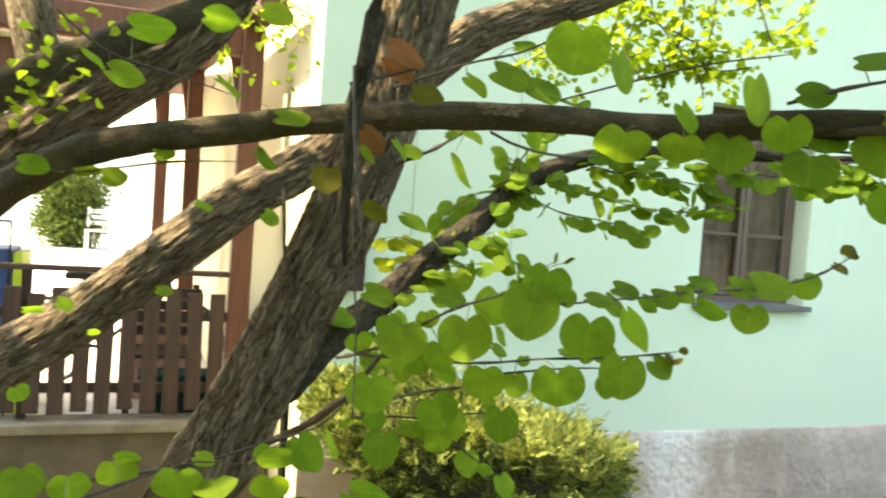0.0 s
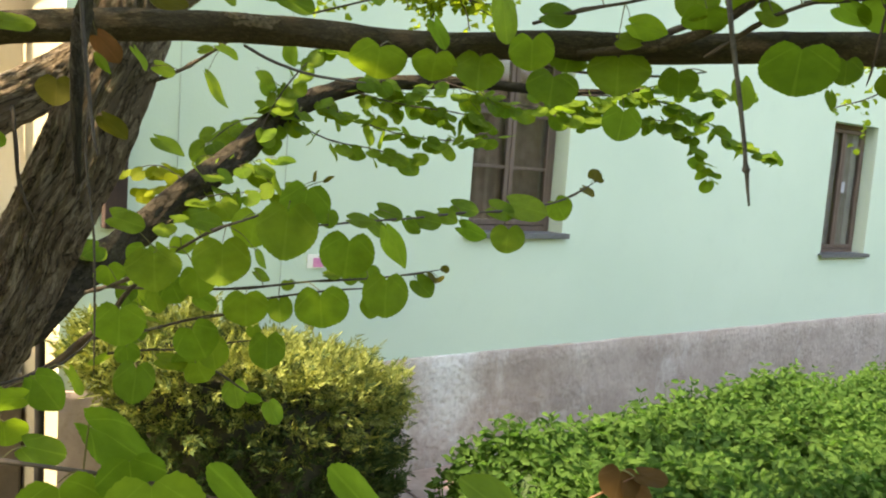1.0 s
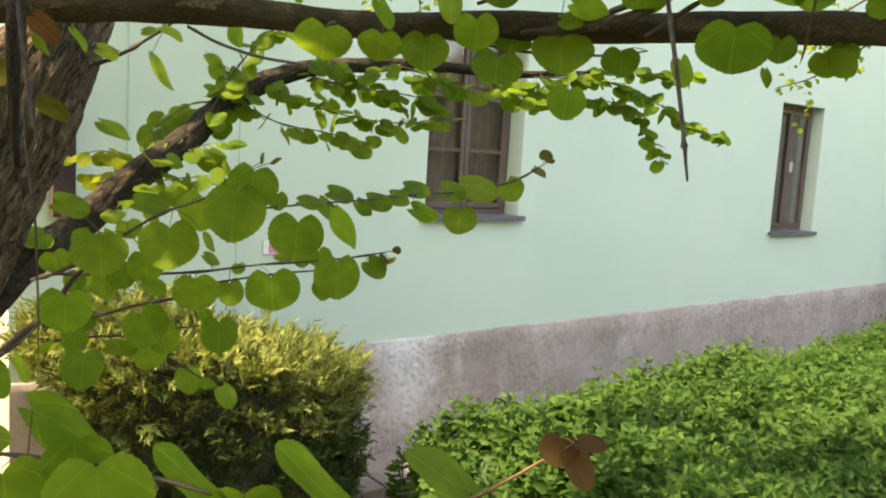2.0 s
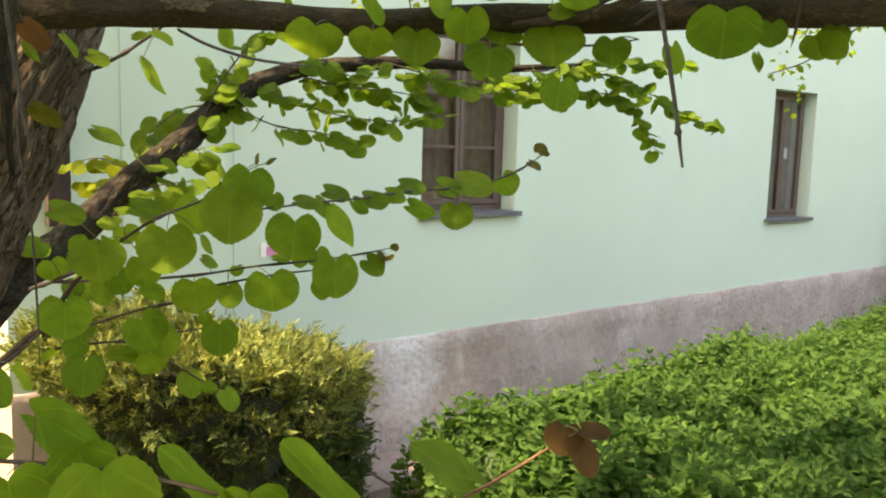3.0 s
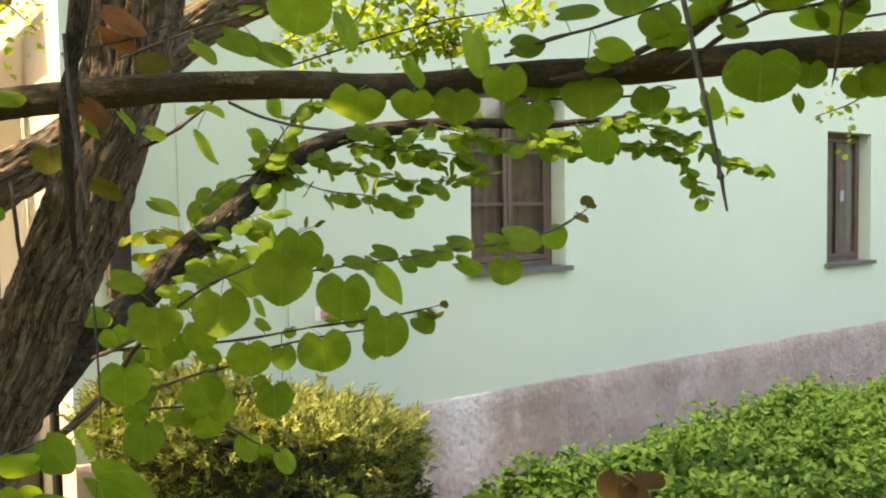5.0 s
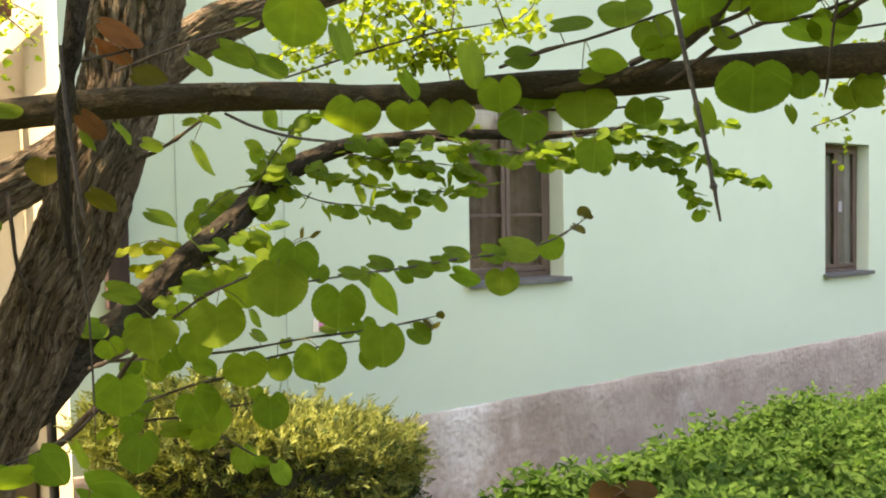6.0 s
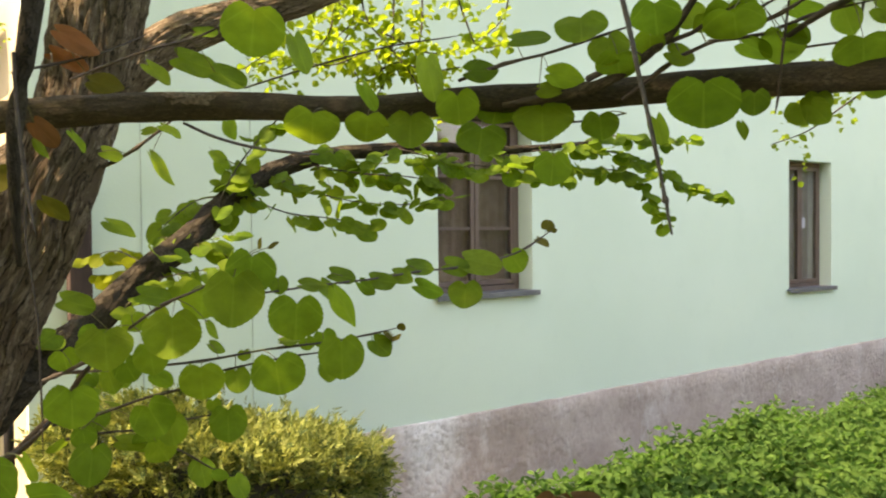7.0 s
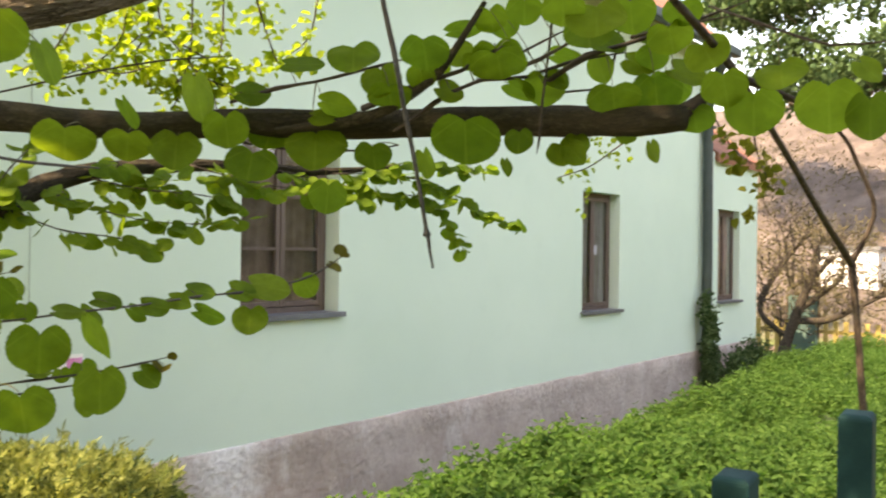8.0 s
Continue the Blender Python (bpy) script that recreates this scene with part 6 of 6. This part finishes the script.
def build_bicycle():
    bike = thing("bicycle", "black bicycle leaning on the porch wall behind the fence", "bicycle", at=(0.12, 6.5, 0.60))
    for c in ((0.42, 0, 0.33), (-0.50, 0, 0.33)):
        bm = bmesh.new()
        wheel(bm, Vector(c), 0.31, Vector((0, 1, 0)))
        w = part("wheel", bm, RUBBER, bike)
        bm = bmesh.new()
        for k in range(10):
            a = math.pi * 2 * k / 10
            tube(bm, [(*c, 0.002), (c[0] + 0.15 * math.cos(a), c[1], c[2] + 0.15 * math.sin(a), 0.002), (c[0] + 0.3 * math.cos(a), c[1], c[2] + 0.3 * math.sin(a), 0.002)], 4, 0.2)
        part("spokes", bm, ZINC, w)
    bm = bmesh.new()
    for a, b in (((0.42, 0, 0.33), (0.33, 0, 0.80)), ((0.34, 0, 0.72), (-0.12, 0, 0.30)), ((-0.12, 0, 0.30), (-0.24, 0, 0.78)), ((-0.22, 0, 0.70), (0.34, 0, 0.74)), ((-0.50, 0, 0.33), (-0.12, 0, 0.30)), ((-0.50, 0, 0.33), (-0.22, 0, 0.70))):
        mid = tuple((p + q) / 2 for p, q in zip(a, b))
        tube(bm, [(*a, 0.014), (*mid, 0.014), (*b, 0.014)], 8, 0.2)
    part("frame", bm, BLACK_METAL, bike)
    bm = bmesh.new()
    tube(bm, [(0.28, -0.26, 0.86, 0.012), (0.36, -0.1, 0.84, 0.012), (0.33, 0, 0.82, 0.012), (0.36, 0.1, 0.84, 0.012), (0.28, 0.26, 0.86, 0.012)], 8, 0.05)
    part("handlebar", bm, BLACK_METAL, bike)
    part("saddle", boxes((-0.36, -0.12, -0.06, 0.06, 0.78, 0.83), bevel=0.02), RUBBER, bike)


build_bicycle()


def build_bin():
    b = thing("blue_bin", "blue plastic bin with lime green side in black stand", "bin", at=(-0.575, 6.0, 0.60))
    part("box", boxes((-0.25, 0.10, -0.2, 0.2, 0.02, 1.02), bevel=0.02), BLUE_PLASTIC, b)
    part("panel", boxes((0.105, 0.155, -0.2, 0.2, 0.0, 1.00), bevel=0.01), LIME_PLASTIC, b, "lime green panel")
    for x in (-0.27, 0.09):
        bm = bmesh.new()
        tube(bm, [(x, -0.22, 0.0, 0.008), (x, -0.22, 0.5, 0.008), (x, -0.22, 1.19, 0.008)], 6, 0.2)
        part("leg", bm, BLACK_METAL, b)
    bm = bmesh.new()
    tube(bm, [(-0.27, -0.22, 1.19, 0.008), (-0.1, -0.22, 1.19, 0.008), (0.09, -0.22, 1.19, 0.008)], 6, 0.2)
    part("top_bar", bm, BLACK_METAL, b)


build_bin()
box_pink = thing("storage_box", "pale pink box on the terrace by the wall", "box", at=(0.42, 6.35, 0.60))
part("body", boxes((-0.22, 0.2, -0.2, 0.2, 0, 0.55), bevel=0.02), PINK_CLOTH, box_pink)
part("lid", boxes((-0.235, 0.215, -0.215, 0.215, 0.552, 0.60), bevel=0.012), PINK_CLOTH, box_pink)


def build_slat_bench():
    bench = thing("garden_bench", "dark brown slatted wooden bench behind the picket fence", "bench", at=(0.42, 5.72, 0.60))
    for k in range(4):
        part("seat_slat", boxes((-0.24, 0.24, -0.16 + k * 0.10, -0.08 + k * 0.10, 0.40, 0.425), bevel=0.004), FENCE_WOOD, bench)
    for k in range(4):
        part("back_slat", boxes((-0.24, 0.24, 0.24, 0.262, 0.48 + k * 0.085, 0.54 + k * 0.085), bevel=0.004), FENCE_WOOD, bench)
    for x in (-0.22, 0.18):
        part("leg", boxes((x, x + 0.04, -0.14, -0.10, 0, 0.398)), FENCE_WOOD, bench)
        part("back_post", boxes((x, x + 0.04, 0.264, 0.30, 0, 0.82)), FENCE_WOOD, bench)


build_slat_bench()
crate = thing("planter_box", "dark green planter box behind the picket fence", "planter", at=(0.50, 5.42, 0.60))
part("body", boxes((-0.20, 0.20, -0.10, 0.10, 0, 0.32), bevel=0.012), GREEN_PAINT, crate)
part("rim", boxes((-0.215, 0.215, -0.115, 0.115, 0.322, 0.35), bevel=0.008), GREEN_PAINT, crate)


def build_bench():
    bench = thing("garden_chair", "white painted slatted garden chair in the sunny yard", "chair", at=(-0.85, 20.0, 0.60))
    for k in range(4):
        part("slat", boxes((-0.32, 0.32, -0.25 + k * 0.12, -0.15 + k * 0.12, 0.42, 0.45), bevel=0.005), WHITE_PAINT, bench)
    for k in range(3):
        part("back_slat", boxes((-0.32, 0.32, 0.24, 0.27, 0.55 + k * 0.13, 0.64 + k * 0.13), bevel=0.005), WHITE_PAINT, bench)
    for x in (-0.30, 0.25):
        part("leg", boxes((x, x + 0.05, -0.25, -0.20, 0, 0.42)), WHITE_PAINT, bench)
        part("leg", boxes((x, x + 0.05, 0.19, 0.24, 0, 0.95)), WHITE_PAINT, bench)


build_bench()
leafy_clump("yard_bush", "rounded green bush in the sunny yard", "bush", [(-1.55, 20.6, 1.15, 0.78, 0.6, 0.60), (-1.5, 20.6, 1.85, 0.74, 0.55, 0.62)], 9000, 0.08, SHRUB, 9, stems=0.6)
yard = thing("yard_wall", "low white rendered wall across the yard", "wall", kind="structure", at=(-4, 32, 0))
part("wall", boxes((-12, 7.0, -0.12, 0.12, 0, 3.6)), WHITE_PAINT, yard)
leafy_clump("yard_tree", "sunlit garden tree behind the yard wall", "tree", [(-4.6, 36, 4.4, 2.2, 1.6, 1.6), (-8.0, 37, 4.8, 2.2, 1.6, 1.8)], 7000, 0.20, SHRUB, 10)

# ---- beyond the bed: yard fence, orchard tree and the dry slope ----


def build_slat_fence():
    fence = thing("yard_fence", "pale yellow slatted fence across the yard", "fence", at=(15.1, 5.0, 0))
    paint = plain("yellow_paint", (0.36, 0.28, 0.085), (0.46, 0.37, 0.13), 6, 0.7)
    rr = random.Random(2)
    y = -8.0
    while y < 4.0:
        h = 0.92 + rr.uniform(-0.02, 0.02)
        part("slat", boxes((-0.012, 0.012, y, y + 0.07, 0.08, h)), paint, fence)
        y += 0.16
    for z in (0.25, 0.72):
        part("rail", boxes((0.014, 0.05, -8.0, 4.0, z, z + 0.06)), paint, fence)
    for y in (-7.5, -5, -2.5, 0, 2.5):
        part("post", boxes((0.052, 0.13, y, y + 0.08, 0, 1.1)), BARK_DARK, fence)


build_slat_fence()


def bare_tree(name, label, x, y, h, seed, lean=(0.0, 0.0), leaves=0):
    tree = thing(name, label, "tree", at=(x, y, 0))
    rr = random.Random(seed)
    trunk, twigs = bmesh.new(), bmesh.new()
    tips = []

    def grow(p, d, r, ln, depth):
        mid = p + d * ln * 0.5 + Vector((rr.uniform(-1, 1), rr.uniform(-1, 1), rr.uniform(-0.4, 0.8))) * ln * 0.10
        end = p + d * ln
        tube(trunk if depth < 2 else twigs, [(*p, r), (*mid, r * 0.85), (*end, r * 0.62)], 8 if depth < 2 else 4, ln / 3, 0.1)
        if depth == 5:
            tips.append(end)
            return
        for _ in range(3 if depth else 4):
            w = (d * 0.8 + Vector((rr.uniform(-1, 1), rr.uniform(-1, 1), rr.uniform(-0.35, 0.7)))).normalized()
            grow(end, w, r * 0.6, ln * rr.uniform(0.55, 0.8), depth + 1)

    grow(Vector((0, 0, -0.05)), Vector((lean[0], lean[1], 1)).normalized(), h * 0.022, h * 0.3, 0)
    part("trunk", trunk, BARK_DARK, tree, smooth=True)
    tagged(part("twig_tangle", twigs, BARK_DARK, tree, "fine bare twig tangle"), kind="stuff")
    return tree



def orchard_tree():
    stems = [[(18.615, 3.534, -0.244, 0.1759), (18.705, 3.353, 0.563, 0.1524), (18.801, 3.169, 1.217, 0.1407), (18.911, 2.965, 1.872, 0.1055),
    (18.954, 2.861, 2.58, 0.0704)],
             [(18.774, 3.223, 0.979, 0.1055), (18.923, 2.624, 1.027, 0.0927), (19.062, 2.024, 1.361, 0.0687), (19.305, 1.447, 1.71, 0.0455)],
             [(18.803, 3.168, 1.182, 0.0938), (19.023, 2.811, 1.528, 0.0821), (19.241, 2.454, 1.898, 0.0586), (19.265, 2.387, 2.487, 0.0352)],
             [(18.715, 3.334, 0.61, 0.0821), (18.685, 3.902, 1.175, 0.0835), (19.082, 3.609, 2.092, 0.0724), (19.466, 3.163, 2.786, 0.0486)]]
    x, y, z, r = stems[0][0]
    tree = thing("orchard_tree", "old dark crooked orchard tree beyond the bed", "tree", at=(x, y, 0))
    inv = tree.matrix_world.inverted()
    rr = random.Random(6)
    twigs, buds = bmesh.new(), []
    for k, points in enumerate(stems):
        bm = bmesh.new()
        rows = tube(bm, [(a, b, c, q * 0.72) for a, b, c, q in points], 10, 0.08, 0.15, 6)
        ob = part("trunk" if k == 0 else "limb", bm, BARK_DARK, tree, smooth=True)
        ob.matrix_parent_inverse = inv
        for q in rows[len(rows) // 3::2]:
            p = Vector(q[:3])
            for _ in range(3):
                d = Vector((rr.uniform(-1, 1), rr.uniform(-1, 1), rr.uniform(-0.2, 1))).normalized()
                e = p
                for hop in range(3):
                    f = e + (d + Vector((rr.uniform(-0.6, 0.6), rr.uniform(-0.6, 0.6), rr.uniform(-0.4, 0.6)))) * 0.28
                    g = (e + f) / 2 + Vector((rr.uniform(-0.04, 0.04), rr.uniform(-0.04, 0.04), 0.03))
                    tube(twigs, [(*e, 0.016 - 0.004 * hop), (*g, 0.013 - 0.004 * hop), (*f, 0.010 - 0.003 * hop)], 4, 0.2)
                    e = f
                    buds += [np.array(e) + np.array([rr.gauss(0, 0.14) for _ in range(3)]) for _ in range(9)]
    ob = tagged(part("twig_tangle", twigs, BARK_DARK, tree, "fine bare twig tangle"), kind="stuff")
    ob.matrix_parent_inverse = inv
    rng = np.random.default_rng(16)
    buds = np.array(buds)
    s = rng.uniform(0.03, 0.075, len(buds))
    ob = leaf_mass("foliage", buds, buds + unit(rng, len(buds)) * s[:, None], unit(rng, len(buds)), s * 0.6, DRY_SCRUB, tree, "sparse brown-olive young leaves")
    ob.matrix_parent_inverse = inv
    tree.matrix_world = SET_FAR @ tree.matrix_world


orchard_tree()
bare_tree("orchard_tree", "bare tree at the foot of the slope", 22.5, 7.4, 4.2, 9, (0.1, -0.2))


def build_scrub():
    """Dry bushes over the slope, thinning upwards."""
    rng = np.random.default_rng(14)
    n = 640
    x, y = 22.5 + 37 * rng.random(n) ** 1.6, rng.uniform(-22, 16, n)
    base, tip, nrm, wid = [], [], [], []
    for a, b in zip(x, y):
        z = float(ground_height(a, b))
        r = rng.uniform(0.5, 1.5)
        k = 110
        d = unit(rng, k)
        p = np.array([a, b, z + r * 0.6]) + d * (rng.random((k, 1)) ** 0.4) * np.array([r, r, r * 0.9])
        w = unit(rng, k) + np.array([0, 0, 0.4])
        s = rng.uniform(0.06, 0.16, k)
        base.append(p)
        tip.append(p + w * s[:, None])
        nrm.append(unit(rng, k))
        wid.append(s * 0.4)
    ob = leaf_mass("scrub", np.concatenate(base), np.concatenate(tip), np.concatenate(nrm), np.concatenate(wid), DRY_SCRUB, None, "dry brown scrub over the slope")
    tagged(ob, category="bushes")


build_scrub()
tops = random.Random(18)
blobs = [(31, 1, 8.6, 1.6, 1.6, 1.2)] + [(30.5 + tops.uniform(-2, 2), -6 + 1.0 * k + tops.uniform(-0.4, 0.4), tops.uniform(7.4, 12.2), tops.uniform(0.8, 1.7), tops.uniform(0.8, 1.6), tops.uniform(0.4, 0.9)) for k in range(19) for _ in range(3)]
# the dark ivy colour stands in for leaves seen against the light
leafy_clump("slope_tree", "leafy tree at the top of the slope, coloured dark as if backlit", "tree", blobs, 26000, 0.24, IVY, 15, stems=1.5)
panel = thing("board_panel", "pale teal board panel beside the yard fence", "board", at=(14.85, 4.60, 0))
part("board", boxes((-0.02, 0.02, -0.30, 0.16, 0.0, 1.36), bevel=0.004), TEAL, panel)
part("post", boxes((0.022, 0.08, -0.31, -0.25, 0.0, 1.8)), BARK_DARK, panel)
shed = thing("far_shed", "pale grey shed on the slope", "shed", at=(28, 6.9, float(ground_height(28, 6.9)) - 0.2))
part("body", boxes((-1, 1, -0.8, 0.8, 0, 1.3)), WHITE_PAINT, shed)
part("roof", boxes((-1.1, 1.1, -0.9, 0.9, 1.302, 1.40)), ZINC, shed)

# ---- the arboretum behind the walk: unseen trees added to close the place and shape its light ----
wood = random.Random(77)
for k in range(11):
    x = -14 + 4.6 * k + wood.uniform(-1, 1)
    y = -11 + wood.uniform(-2.5, 1.5)
    h = wood.uniform(5.5, 8.5)
    blobs = [(x, y, h * 0.55, 2.2, 2.0, h * 0.40)] + [(x + wood.uniform(-1.6, 1.6), y + wood.uniform(-1, 1.2), h * wood.uniform(0.25, 0.85), 1.5, 1.4, 1.3) for _ in range(4)]
    leafy_clump("unseen_tree", "leafy tree out of view, added at the edge of the lawn", "tree", blobs, 3200, 0.30, SHRUB, 100 + k)
# added out of view on the left, to keep bright sky off the window reveals
for k, (x, y, h) in enumerate(((-8.0, -1.8, 13.0), (-11.0, 0.2, 14.0), (-9.0, -5.5, 12.5), (-6.5, -8.0, 12.0))):
    leafy_clump("unseen_tree", "tall leafy tree out of view, added to block bright sky", "tree", [(x, y, h * 0.58, 2.3, 2.0, h * 0.42), (x - 1, y - 1, h * 0.35, 1.8, 1.6, h * 0.25), (x + 0.8, y - 0.6, h * 0.7, 1.7, 1.5, h * 0.22)], 6500, 0.36, SHRUB, 160 + k)
# added out of view on the right, to darken what the panes reflect
for k, (x, y) in enumerate(((20.5, -3.2), (23, -6.5), (17, -7.5), (27, -11))):
    leafy_clump("unseen_tree", "leafy tree out of view, added at the edge of the lawn", "tree", [(x, y, 3.2, 2.0, 1.8, 3.0), (x + 1, y - 0.8, 5, 1.6, 1.5, 1.5)], 3000, 0.30, SHRUB, 140 + k)
